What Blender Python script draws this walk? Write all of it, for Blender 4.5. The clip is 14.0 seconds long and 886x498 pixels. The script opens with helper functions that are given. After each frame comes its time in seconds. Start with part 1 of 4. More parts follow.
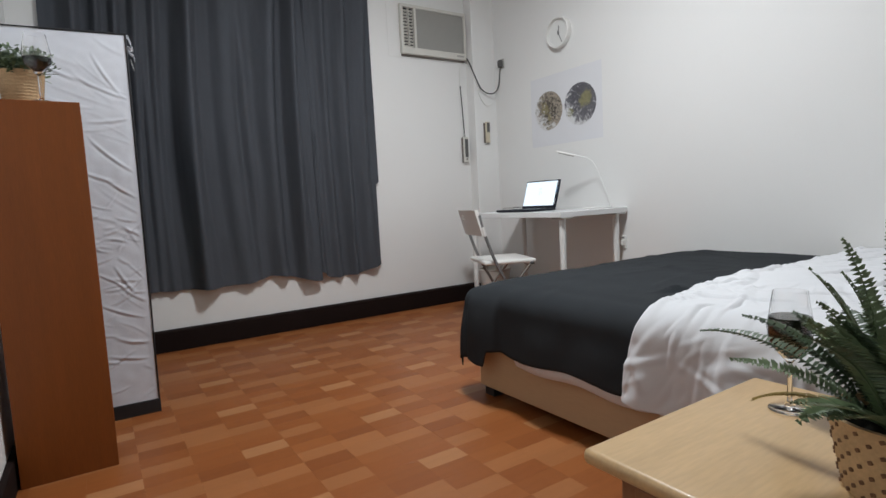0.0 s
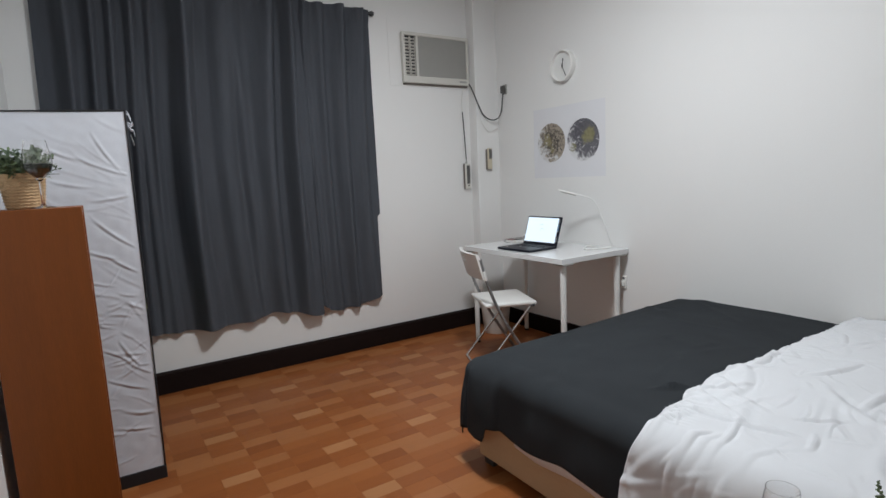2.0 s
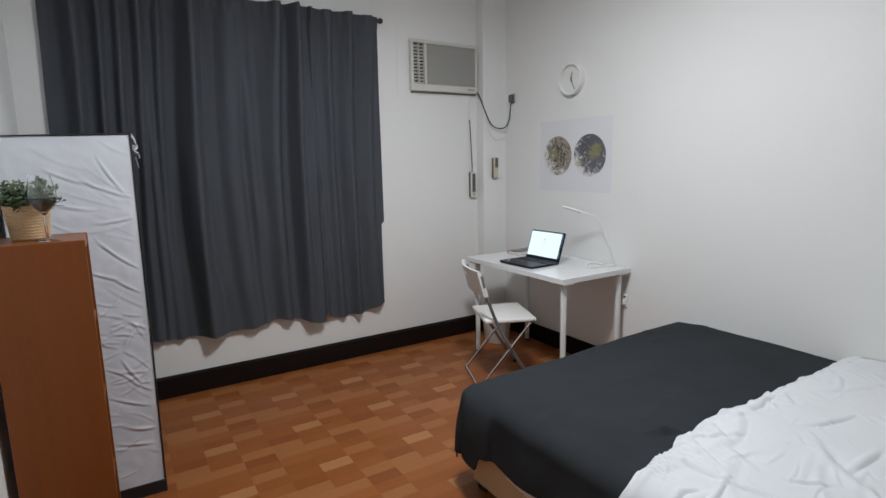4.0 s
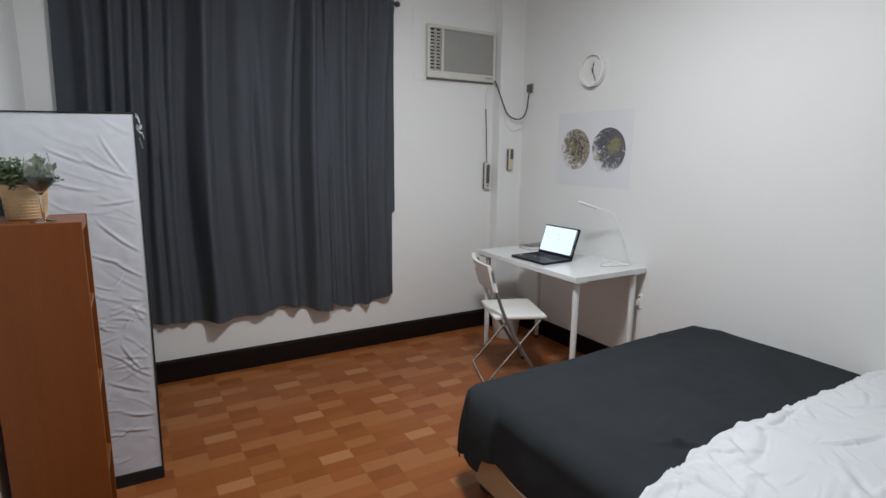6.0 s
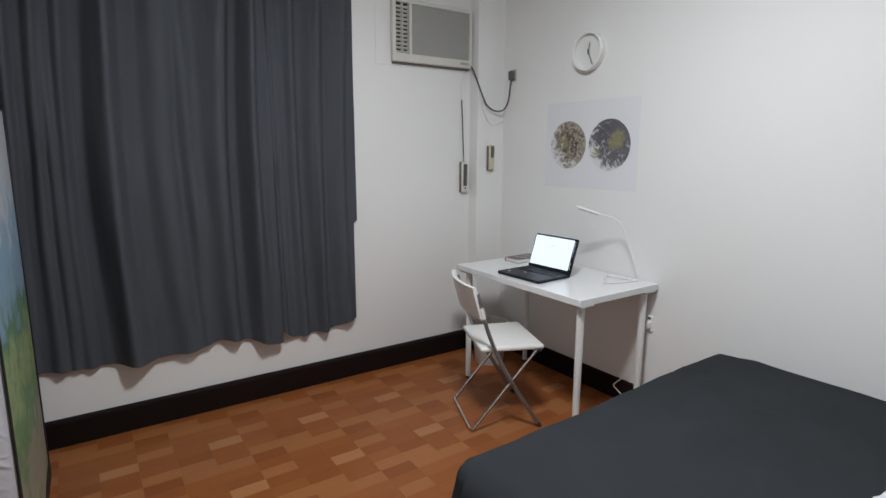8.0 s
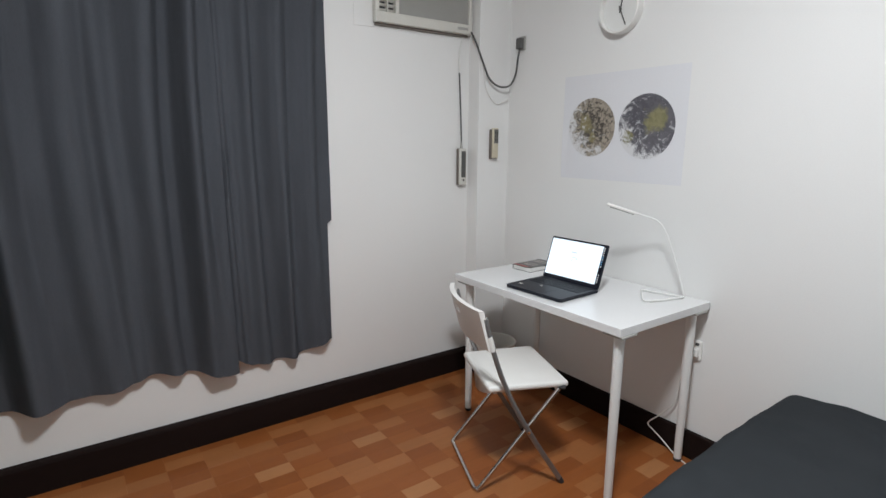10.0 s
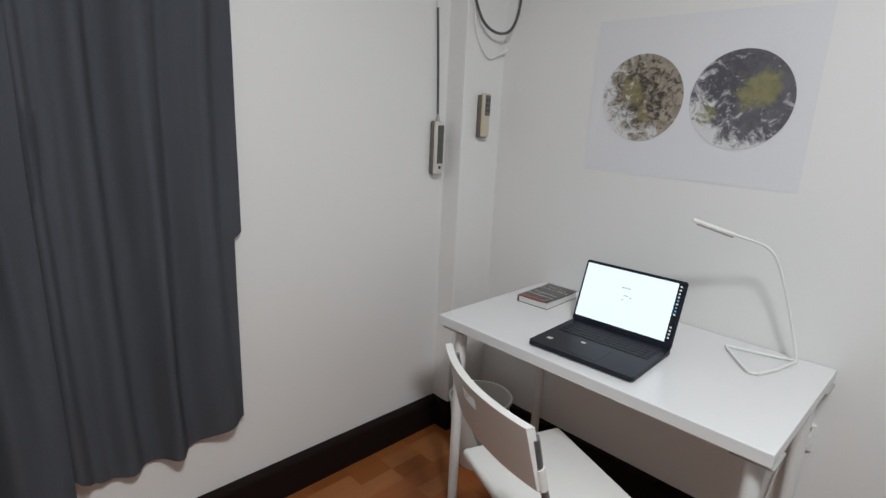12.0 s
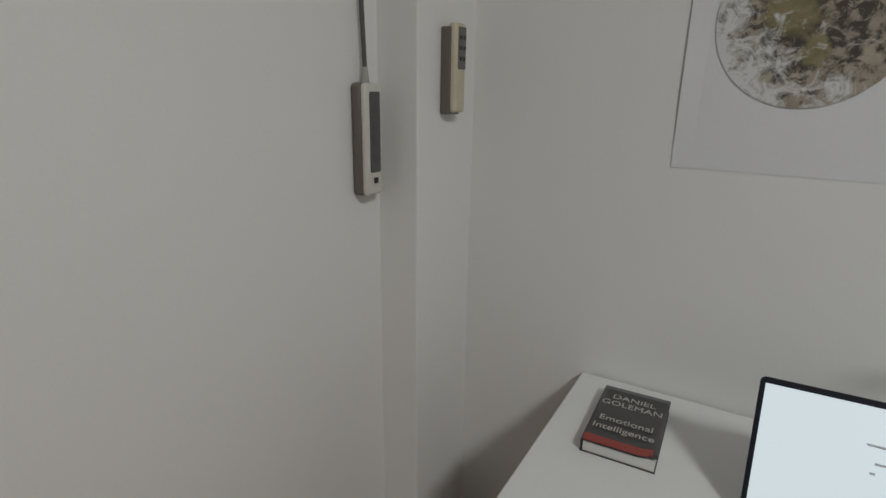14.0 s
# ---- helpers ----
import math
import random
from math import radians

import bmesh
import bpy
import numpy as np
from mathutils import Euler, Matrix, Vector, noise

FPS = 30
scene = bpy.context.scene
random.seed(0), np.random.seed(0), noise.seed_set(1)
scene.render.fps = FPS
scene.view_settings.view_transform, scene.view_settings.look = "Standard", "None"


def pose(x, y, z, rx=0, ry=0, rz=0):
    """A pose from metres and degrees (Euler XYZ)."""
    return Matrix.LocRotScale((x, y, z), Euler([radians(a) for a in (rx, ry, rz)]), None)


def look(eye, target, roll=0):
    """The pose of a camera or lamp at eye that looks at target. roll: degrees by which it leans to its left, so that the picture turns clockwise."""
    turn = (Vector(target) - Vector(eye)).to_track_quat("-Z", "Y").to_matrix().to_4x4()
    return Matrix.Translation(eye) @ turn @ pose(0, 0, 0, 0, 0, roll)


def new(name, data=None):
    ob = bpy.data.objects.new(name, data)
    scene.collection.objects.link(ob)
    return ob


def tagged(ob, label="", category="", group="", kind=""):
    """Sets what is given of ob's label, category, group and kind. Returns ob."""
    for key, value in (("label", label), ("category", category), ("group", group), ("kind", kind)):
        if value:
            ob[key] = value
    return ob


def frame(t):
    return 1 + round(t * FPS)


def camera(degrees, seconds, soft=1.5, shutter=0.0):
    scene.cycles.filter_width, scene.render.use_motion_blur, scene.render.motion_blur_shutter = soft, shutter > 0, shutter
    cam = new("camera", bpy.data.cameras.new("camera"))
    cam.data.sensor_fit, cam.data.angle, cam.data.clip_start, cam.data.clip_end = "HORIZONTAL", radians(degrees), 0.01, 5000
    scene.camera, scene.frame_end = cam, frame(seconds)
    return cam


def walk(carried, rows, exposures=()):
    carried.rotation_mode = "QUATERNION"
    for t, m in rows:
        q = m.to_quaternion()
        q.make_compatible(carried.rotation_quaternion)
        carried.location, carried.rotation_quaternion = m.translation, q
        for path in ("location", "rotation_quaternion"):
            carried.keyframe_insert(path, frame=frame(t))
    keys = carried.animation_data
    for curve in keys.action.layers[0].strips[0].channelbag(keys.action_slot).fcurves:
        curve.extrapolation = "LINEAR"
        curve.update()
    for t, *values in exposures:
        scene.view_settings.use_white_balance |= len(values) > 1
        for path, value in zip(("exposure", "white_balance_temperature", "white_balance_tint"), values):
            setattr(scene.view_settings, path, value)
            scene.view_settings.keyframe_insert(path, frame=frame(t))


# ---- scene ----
cam = camera(79.2, 14.0)
PATH = [
    (0, (0.162, -0.036, 0.842), (1.241, 1.639, 0.665), -3.0),
    (0.5, (0.181, -0.033, 0.94), (1.245, 1.649, 0.745), -2.9),
    (1, (0.193, -0.027, 1.055), (1.257, 1.652, 0.833), -3.1),
    (1.5, (0.195, -0.014, 1.168), (1.26, 1.66, 0.915), -3.0),
    (2, (0.199, -0.019, 1.261), (1.265, 1.653, 0.996), -2.7),
    (2.5, (0.222, -0.016, 1.345), (1.278, 1.657, 1.055), -2.5),
    (3, (0.227, -0.026, 1.399), (1.276, 1.649, 1.095), -2.1),
    (5.5, (0.276, -0.005, 1.468), (1.286, 1.685, 1.116), 0.5),
    (6, (0.294, 0.043, 1.459), (1.289, 1.739, 1.097), 0.7),
    (6.5, (0.344, 0.138, 1.45), (1.335, 1.837, 1.086), 0.4),
    (7, (0.394, 0.262, 1.431), (1.418, 1.94, 1.062), 0.6),
    (7.5, (0.419, 0.453, 1.433), (1.518, 2.081, 1.059), 0.4),
    (8, (0.57, 0.595, 1.436), (1.673, 2.224, 1.078), 0.2),
    (10.5, (0.939, 1.337, 1.399), (2.109, 2.905, 0.981), 0.5),
    (11, (1.018, 1.581, 1.421), (2.291, 3.058, 0.977), 1.1),
    (11.5, (1.164, 1.823, 1.398), (2.5, 3.238, 0.936), 1.9),
    (12, (1.298, 2.063, 1.397), (2.663, 3.44, 0.906), 2.7),
    (12.5, (1.418, 2.353, 1.38), (2.855, 3.641, 0.857), 3.5),
    (13, (1.569, 2.533, 1.377), (3.057, 3.757, 0.838), 2.8),
    (13.5, (1.772, 2.764, 1.367), (3.333, 3.887, 0.816), 1.9),
    (14, (1.982, 2.994, 1.356), (3.636, 3.962, 0.785), 1.0),
]
walk(cam, [(t, look(eye, target, roll)) for t, eye, target, roll in PATH], [(0, 0.12, 6550, 10), (2.5, -0.02, 6500, 10), (6.0, -0.04, 6500, 10), (8.0, 0.04, 6500, 10), (10.5, 0.24, 6550, 10), (11.0, 0.1, 6560, 10), (11.5, 0.06, 6600, 10), (12.0, -0.01, 6600, 10), (12.5, -0.01, 6600, 10), (13.0, -0.1, 6600, 10), (13.5, -0.36, 6750, 9), (14.0, -0.57, 6950, 8)])

# ---------------------------------------------------------------- plan, in metres
WALL_B, WALL_A, WALL_L, WALL_K, CEIL = 3.10, 3.672, -0.14, -1.25, 2.80
PIL_X, PIL_Y = 2.872, 3.576

# ---------------------------------------------------------------- light
world = bpy.data.worlds.new("world")
scene.world = world
world.use_nodes = True
world.node_tree.nodes["Background"].inputs[0].default_value = (0.8, 0.9, 1.0, 1)
world.node_tree.nodes["Background"].inputs[1].default_value = 0.02

# the round ceiling lamp: a flat diffuser facing down, and the glow of its rim
diffuser = bpy.data.lights.new("ceiling_lamp", "AREA")
diffuser.shape, diffuser.size = "DISK", 0.4
diffuser.energy, diffuser.color = 43, (0.905, 0.955, 1.0)
new("ceiling_lamp", diffuser).matrix_world = pose(1.47, 1.68, 2.62)
rim_glow = bpy.data.lights.new("ceiling_lamp_rim", "POINT")
rim_glow.shadow_soft_size, rim_glow.energy, rim_glow.color = 0.18, 15, (0.905, 0.955, 1.0)
new("ceiling_lamp_rim", rim_glow).matrix_world = pose(1.47, 1.68, 2.64)


# ---------------------------------------------------------------- helpers
def link(nt, a, b):
    nt.links.new(a, b)


def material(name, base, rough=0.6, metal=0.0, var=0.12, scale=6.0, fine=60.0, bump=0.1, dist=0.002, coat=0.0, stretch=(1, 1, 1), random_tone=0.0):
    """A surface with tone variation at two scales and a fine relief."""
    m = bpy.data.materials.new(name)
    m.use_nodes = True
    nt = m.node_tree
    n = nt.nodes
    b = n["Principled BSDF"]
    b.inputs["Roughness"].default_value, b.inputs["Metallic"].default_value = rough, metal
    b.inputs["Coat Weight"].default_value = coat
    tc = n.new("ShaderNodeTexCoord")
    mp = n.new("ShaderNodeMapping")
    mp.inputs["Scale"].default_value = stretch
    link(nt, tc.outputs["Object"], mp.inputs["Vector"])
    big, small = n.new("ShaderNodeTexNoise"), n.new("ShaderNodeTexNoise")
    big.inputs["Scale"].default_value, small.inputs["Scale"].default_value = scale, fine
    big.inputs["Detail"].default_value, small.inputs["Detail"].default_value = 4, 5
    for t in (big, small):
        link(nt, mp.outputs["Vector"], t.inputs["Vector"])
    add = n.new("ShaderNodeMath")
    add.operation = "ADD"
    link(nt, big.outputs["Fac"], add.inputs[0])
    link(nt, small.outputs["Fac"], add.inputs[1])
    last = add.outputs[0]
    if random_tone:
        info = n.new("ShaderNodeObjectInfo")
        mul = n.new("ShaderNodeMath")
        mul.operation, mul.inputs[1].default_value = "MULTIPLY_ADD", random_tone
        link(nt, info.outputs["Random"], mul.inputs[0])
        link(nt, last, mul.inputs[2])
        last = mul.outputs[0]
    ramp = n.new("ShaderNodeMapRange")
    ramp.inputs[1].default_value, ramp.inputs[2].default_value = 0.6, 1.4 + random_tone
    ramp.inputs[3].default_value, ramp.inputs[4].default_value = 1 - var, 1 + var
    link(nt, last, ramp.inputs[0])
    tone = n.new("ShaderNodeVectorMath")
    tone.operation = "SCALE"
    tone.inputs[0].default_value = base
    link(nt, ramp.outputs[0], tone.inputs["Scale"])
    link(nt, tone.outputs[0], b.inputs["Base Color"])
    if bump:
        bp = n.new("ShaderNodeBump")
        bp.inputs["Strength"].default_value, bp.inputs["Distance"].default_value = bump, dist
        link(nt, small.outputs["Fac"], bp.inputs["Height"])
        link(nt, bp.outputs["Normal"], b.inputs["Normal"])
    return m


def glow(name, colour, strength):
    m = bpy.data.materials.new(name)
    m.use_nodes = True
    b = m.node_tree.nodes["Principled BSDF"]
    b.inputs["Base Color"].default_value = (0.02, 0.02, 0.02, 1)
    b.inputs["Emission Color"].default_value = (*colour, 1)
    b.inputs["Emission Strength"].default_value = strength
    b.inputs["Roughness"].default_value = 0.3
    return m


def glass(name, colour=(1, 1, 1), rough=0.0):
    m = bpy.data.materials.new(name)
    m.use_nodes = True
    b = m.node_tree.nodes["Principled BSDF"]
    b.inputs["Base Color"].default_value = (*colour, 1)
    b.inputs["Transmission Weight"].default_value, b.inputs["Roughness"].default_value = 1.0, rough
    b.inputs["IOR"].default_value = 1.46
    return m


def part(name, bm, mat, parent=None, label="", smooth=False, angle=40):
    """Links a bmesh as one mesh object, under a thing or a part."""
    me = bpy.data.meshes.new(name)
    bmesh.ops.recalc_face_normals(bm, faces=bm.faces)
    bm.to_mesh(me)
    bm.free()
    me.materials.append(mat)
    if smooth:
        me.shade_smooth()
        me.set_sharp_from_angle(angle=radians(angle))
    ob = new(name, me)
    if parent:
        ob.parent = parent
    if label:
        ob["label"] = label
    return ob


def thing(name, m, label, category, group="", kind=""):
    ob = new(name)
    ob.empty_display_size = 0.05
    ob.matrix_world = m
    return tagged(ob, label, category, group, kind)


def box(x0, x1, y0, y1, z0, z1, bevel=0.0, seg=2, bm=None):
    bm = bm or bmesh.new()
    r = bmesh.ops.create_cube(bm, size=1, matrix=Matrix.Translation(((x0 + x1) / 2, (y0 + y1) / 2, (z0 + z1) / 2)) @ Matrix.Diagonal((x1 - x0, y1 - y0, z1 - z0, 1)))
    if bevel:
        es = {e for v in r["verts"] for e in v.link_edges}
        bmesh.ops.bevel(bm, geom=list(es), offset=bevel, segments=seg, profile=0.5, affect="EDGES")
    return bm


def slab(a0, a1, b0, b1, c0, c1, rad, upright=False):
    """A thin plate with rounded corners; upright turns it so that its thickness runs along x."""
    bm = bmesh.new()
    ring = []
    for ca, cb, start in ((a1 - rad, b1 - rad, 0), (a0 + rad, b1 - rad, 90), (a0 + rad, b0 + rad, 180), (a1 - rad, b0 + rad, 270)):
        for k in range(6):
            w = radians(start + 18 * k)
            ring.append((ca + rad * math.cos(w), cb + rad * math.sin(w)))
    inset = min(0.0012, (c1 - c0) / 3)
    mid = ((a0 + a1) / 2, (b0 + b1) / 2)
    levels = []
    for c, grow in ((c0, 0), (c0 + inset, 1), (c1 - inset, 1), (c1, 0)):
        row = []
        for a, b in ring:
            if not grow:
                a, b = a - math.copysign(inset, a - mid[0]), b - math.copysign(inset, b - mid[1])
            row.append(bm.verts.new((c, a, b) if upright else (a, b, c)))
        levels.append(row)
    for lo, hi in zip(levels, levels[1:]):
        for i in range(len(ring)):
            j = (i + 1) % len(ring)
            bm.faces.new((lo[i], lo[j], hi[j], hi[i]))
    bm.faces.new(levels[0][::-1])
    bm.faces.new(levels[-1])
    bmesh.ops.recalc_face_normals(bm, faces=bm.faces)
    return bm


def tube(points, r, seg=10, bm=None, caps=True, flat=1.0):
    """A swept round bar along points; r may be a list."""
    bm = bm or bmesh.new()
    pts = [Vector(p) for p in points]
    rs = r if isinstance(r, (list, tuple)) else [r] * len(pts)
    rings, side = [], None
    for i, p in enumerate(pts):
        d = (pts[min(i + 1, len(pts) - 1)] - pts[max(i - 1, 0)]).normalized()
        if side is None:
            side = d.orthogonal().normalized()
        side = (side - d * side.dot(d)).normalized()
        up = d.cross(side)
        rings.append([bm.verts.new(p + rs[i] * (math.cos(a) * side + flat * math.sin(a) * up)) for a in (2 * math.pi * k / seg for k in range(seg))])
    for a, b in zip(rings, rings[1:]):
        for k in range(seg):
            bm.faces.new((a[k], a[(k + 1) % seg], b[(k + 1) % seg], b[k]))
    if caps:
        bm.faces.new(rings[0][::-1])
        bm.faces.new(rings[-1])
    return bm


def curve_points(ctrl, n=8):
    """Catmull-Rom through the control points."""
    c = [Vector(p) for p in ctrl]
    c = [2 * c[0] - c[1]] + c + [2 * c[-1] - c[-2]]
    out = []
    for i in range(1, len(c) - 2):
        for k in range(n):
            t = k / n
            a, b, d, e = c[i - 1], c[i], c[i + 1], c[i + 2]
            out.append(0.5 * (2 * b + (d - a) * t + (2 * a - 5 * b + 4 * d - e) * t * t + (3 * b - a - 3 * d + e) * t ** 3))
    return out + [c[-2]]


def lathe(profile, seg=32, bm=None):
    bm = bm or bmesh.new()
    rings = [[bm.verts.new((r * math.cos(2 * math.pi * k / seg), r * math.sin(2 * math.pi * k / seg), z)) for k in range(seg)] if r > 1e-5 else [bm.verts.new((0, 0, z))] for r, z in profile]
    for a, b in zip(rings, rings[1:]):
        for k in range(seg):
            k2 = (k + 1) % seg
            vs = [a[k % len(a)], a[k2 % len(a)], b[k2 % len(b)], b[k % len(b)]]
            vs = list(dict.fromkeys(vs))
            if len(vs) > 2:
                bm.faces.new(vs)
    return bm


def sheet(nu, nv, f, bm=None):
    """A grid of nu by nv cells placed by f(u, v), u and v from 0 to 1."""
    bm = bm or bmesh.new()
    vs = [[bm.verts.new(f(i / nu, j / nv)) for j in range(nv + 1)] for i in range(nu + 1)]
    for i in range(nu):
        for j in range(nv):
            bm.faces.new((vs[i][j], vs[i + 1][j], vs[i + 1][j + 1], vs[i][j + 1]))
    return bm


def thicken(ob, t, offset=0.0):
    m = ob.modifiers.new("thickness", "SOLIDIFY")
    m.thickness, m.offset = t, offset
    return ob


def wobble(x, y, z=0.0):
    return noise.noise((x, y, z))


def smooth01(x):
    x = min(1, max(0, x))
    return x * x * (3 - 2 * x)


# ---------------------------------------------------------------- materials
PAINT = material("white_wall_paint", (0.78, 0.775, 0.76), 0.55, var=0.02, scale=1.5, fine=180, bump=0.12, dist=0.001)
CEIL_PAINT = material("ceiling_paint", (0.8, 0.8, 0.79), 0.7, var=0.02, scale=2, fine=120, bump=0.1)
SKIRT = material("dark_brown_skirting", (0.012, 0.0065, 0.0055), 0.75, var=0.25, scale=3, fine=60, bump=0.1, stretch=(0.3, 1, 3))
WHITE_FOIL = material("white_desk_foil", (0.75, 0.75, 0.75), 0.22, var=0.015, scale=4, fine=150, bump=0.03, dist=0.0005)
WHITE_METAL = material("white_powder_coat", (0.76, 0.76, 0.74), 0.4, var=0.03, scale=8, fine=300, bump=0.05, dist=0.0003)
WHITE_PLASTIC = material("white_plastic", (0.78, 0.77, 0.74), 0.38, var=0.03, scale=12, fine=200, bump=0.03, dist=0.0004)
CREAM_PLASTIC = material("aged_cream_plastic", (0.62, 0.605, 0.555), 0.45, var=0.05, scale=10, fine=120, bump=0.03)
GREY_PLASTIC = material("grey_plastic", (0.36, 0.355, 0.33), 0.5, var=0.05, scale=12, fine=200, bump=0.05)
SLATE = material("slate_grey_plastic", (0.095, 0.095, 0.092), 0.5, var=0.1, scale=20, fine=200, bump=0.05)
DARK_PLASTIC = material("dark_plastic", (0.03, 0.03, 0.032), 0.45, var=0.1, scale=20, fine=200, bump=0.04)
YELLOW_PLASTIC = material("yellowed_plastic", (0.58, 0.525, 0.40), 0.45, var=0.06, scale=14, fine=120, bump=0.02)
POST_GREY = material("brushed_grey_metal", (0.3, 0.3, 0.3), 0.45, metal=0.85, var=0.06, scale=10, fine=80, bump=0.02, dist=0.0004)
CHROME = material("chrome", (0.62, 0.61, 0.6), 0.2, metal=1.0, var=0.06, scale=10, fine=80, bump=0.02, dist=0.0004)
LAPTOP = material("dark_laptop_shell", (0.0095, 0.0115, 0.019), 0.45, var=0.06, scale=15, fine=400, bump=0.05, dist=0.0003)
KEYCAP = material("dark_keys", (0.010, 0.0115, 0.0165), 0.5, var=0.1, scale=30, fine=200, bump=0)
SCREEN = glow("screen_white", (0.76, 0.89, 1.0), 1.15)
SCREEN_BAR = material("dark_task_bar", (0.012, 0.014, 0.02), 0.2, bump=0)
SCREEN_TEXT = material("grey_screen_text", (0.55, 0.56, 0.58), 0.4, bump=0)
ICON_BLUE = glow("icon_blue", (0.15, 0.45, 0.8), 0.7)
ICON_PALE = glow("icon_pale", (0.8, 0.85, 0.9), 0.7)
THROW = material("charcoal_throw_fabric", (0.0295, 0.033, 0.0365), 0.97, var=0.16, scale=5, fine=700, bump=0.35, dist=0.001)
LINEN = material("white_cotton", (0.67, 0.68, 0.70), 0.85, var=0.03, scale=4, fine=500, bump=0.15, dist=0.0008)
CURTAIN = material("grey_blue_curtain", (0.071, 0.077, 0.089), 0.9, var=0.15, scale=7, fine=260, bump=0.3, dist=0.001, stretch=(3, 3, 0.35))
BED_WOOD = material("beige_bed_laminate", (0.46, 0.33, 0.2), 0.45, var=0.07, scale=3, fine=40, bump=0.05, stretch=(6, 0.5, 6))
TABLE_WOOD = material("pale_maple_laminate", (0.55, 0.365, 0.18), 0.4, var=0.12, scale=3, fine=30, bump=0.04, dist=0.0006, stretch=(0.7, 5, 5), coat=0.15)
TABLE_DARK = material("brown_table_body", (0.26, 0.13, 0.06), 0.45, var=0.1, scale=3, fine=30, bump=0.05, stretch=(5, 5, 0.6))
CHERRY = material("red_brown_cherry_veneer", (0.212, 0.061, 0.011), 0.42, var=0.14, scale=3.5, fine=45, bump=0.05, dist=0.0006, stretch=(7, 7, 0.5), coat=0.1)
BLACK_TRIM = material("black_trim_tape", (0.012, 0.012, 0.014), 0.6, var=0.2, scale=30, fine=300, bump=0.1)
SILVER_FABRIC = material("pale_grey_nonwoven_fabric", (0.675, 0.70, 0.755), 0.55, var=0.05, scale=5, fine=350, bump=0.2, dist=0.0008)
BASKET = material("natural_woven_straw", (0.55, 0.385, 0.22), 0.75, var=0.2, scale=25, fine=160, bump=0.4, dist=0.002)
BASKET_DARK = material("brown_woven_straw", (0.17, 0.09, 0.045), 0.75, var=0.2, scale=25, fine=160, bump=0.4)
SOIL = material("dark_soil", (0.015, 0.012, 0.008), 0.95, var=0.3, scale=30, fine=160, bump=0.6, dist=0.004)
LEAF = material("fern_green", (0.115, 0.165, 0.08), 0.5, var=0.35, scale=14, fine=80, bump=0.1, random_tone=0.4)
LEAF_DARK = material("dark_fern_green", (0.06, 0.095, 0.05), 0.5, var=0.35, scale=14, fine=80, bump=0.1, random_tone=0.4)
LEAF_DRY = material("dry_yellow_frond", (0.32, 0.23, 0.06), 0.6, var=0.3, scale=14, fine=80, bump=0.1)
GLASS = glass("clear_glass")
WINE = material("dark_drink", (0.012, 0.02, 0.012), 0.12, var=0.1, bump=0)
PAPER = material("white_poster_paper", (0.725, 0.727, 0.75), 0.6, var=0.02, scale=4, fine=120, bump=0.05)
PAGES = material("book_pages", (0.72, 0.71, 0.68), 0.8, var=0.08, scale=6, fine=500, bump=0.2, stretch=(1, 1, 8))
COVER = material("black_book_cover", (0.028, 0.026, 0.03), 0.32, var=0.1, scale=12, fine=100, bump=0.03, coat=0.7)
COVER_RED = material("red_book_band", (0.3, 0.045, 0.035), 0.35, var=0.1, scale=12, fine=100, bump=0.03)
COVER_TEXT = material("pale_book_lettering", (0.5, 0.46, 0.42), 0.4, bump=0)
GREY_DISPLAY = material("worn_grey_display", (0.14, 0.135, 0.125), 0.45, var=0.12, scale=20, fine=200, bump=0.03)
DARK_SHELL = material("dark_taupe_plastic", (0.15, 0.128, 0.11), 0.5, var=0.1, scale=16, fine=160, bump=0.04)
CORD_GREY = material("grey_cord", (0.09, 0.088, 0.085), 0.5, var=0.1, scale=20, fine=200, bump=0.05)
BIN_PLASTIC = material("milky_bin_plastic", (0.66, 0.64, 0.6), 0.4, var=0.05, scale=8, fine=120, bump=0.05)
FLOOR_BASE = material("vinyl_joint", (0.20, 0.075, 0.028), 0.5, var=0.1, scale=6, fine=90, bump=0.1)


def plank_material(name, base):
    """Printed wood strip with a fine grain along x, a little lighter or darker from strip to strip."""
    m = material(name, base, 0.42, var=0.08, scale=3, fine=26, bump=0.06, dist=0.0006, stretch=(1.2, 14, 1))
    nt = m.node_tree
    n = nt.nodes
    b = n["Principled BSDF"]
    b.inputs["Specular IOR Level"].default_value = 0.32
    info = n.new("ShaderNodeObjectInfo")
    island = n.new("ShaderNodeNewGeometry")
    add = n.new("ShaderNodeMath")
    add.operation = "ADD"
    link(nt, info.outputs["Random"], add.inputs[0])
    link(nt, island.outputs["Random Per Island"], add.inputs[1])
    frac = n.new("ShaderNodeMath")
    frac.operation = "FRACT"
    link(nt, add.outputs[0], frac.inputs[0])
    tone = n.new("ShaderNodeMapRange")
    tone.inputs[3].default_value, tone.inputs[4].default_value = 0.96, 1.04
    link(nt, frac.outputs[0], tone.inputs[0])
    mul = n.new("ShaderNodeVectorMath")
    mul.operation = "MULTIPLY"
    src = b.inputs["Base Color"].links[0].from_socket
    link(nt, src, mul.inputs[0])
    link(nt, tone.outputs[0], mul.inputs[1])
    link(nt, mul.outputs[0], b.inputs["Base Color"])
    return m


for mat, level in ((SKIRT, 0.12), (THROW, 0.12), (CURTAIN, 0.15), (LAPTOP, 0.3), (KEYCAP, 0.25), (CHERRY, 0.3)):
    mat.node_tree.nodes["Principled BSDF"].inputs["Specular IOR Level"].default_value = level

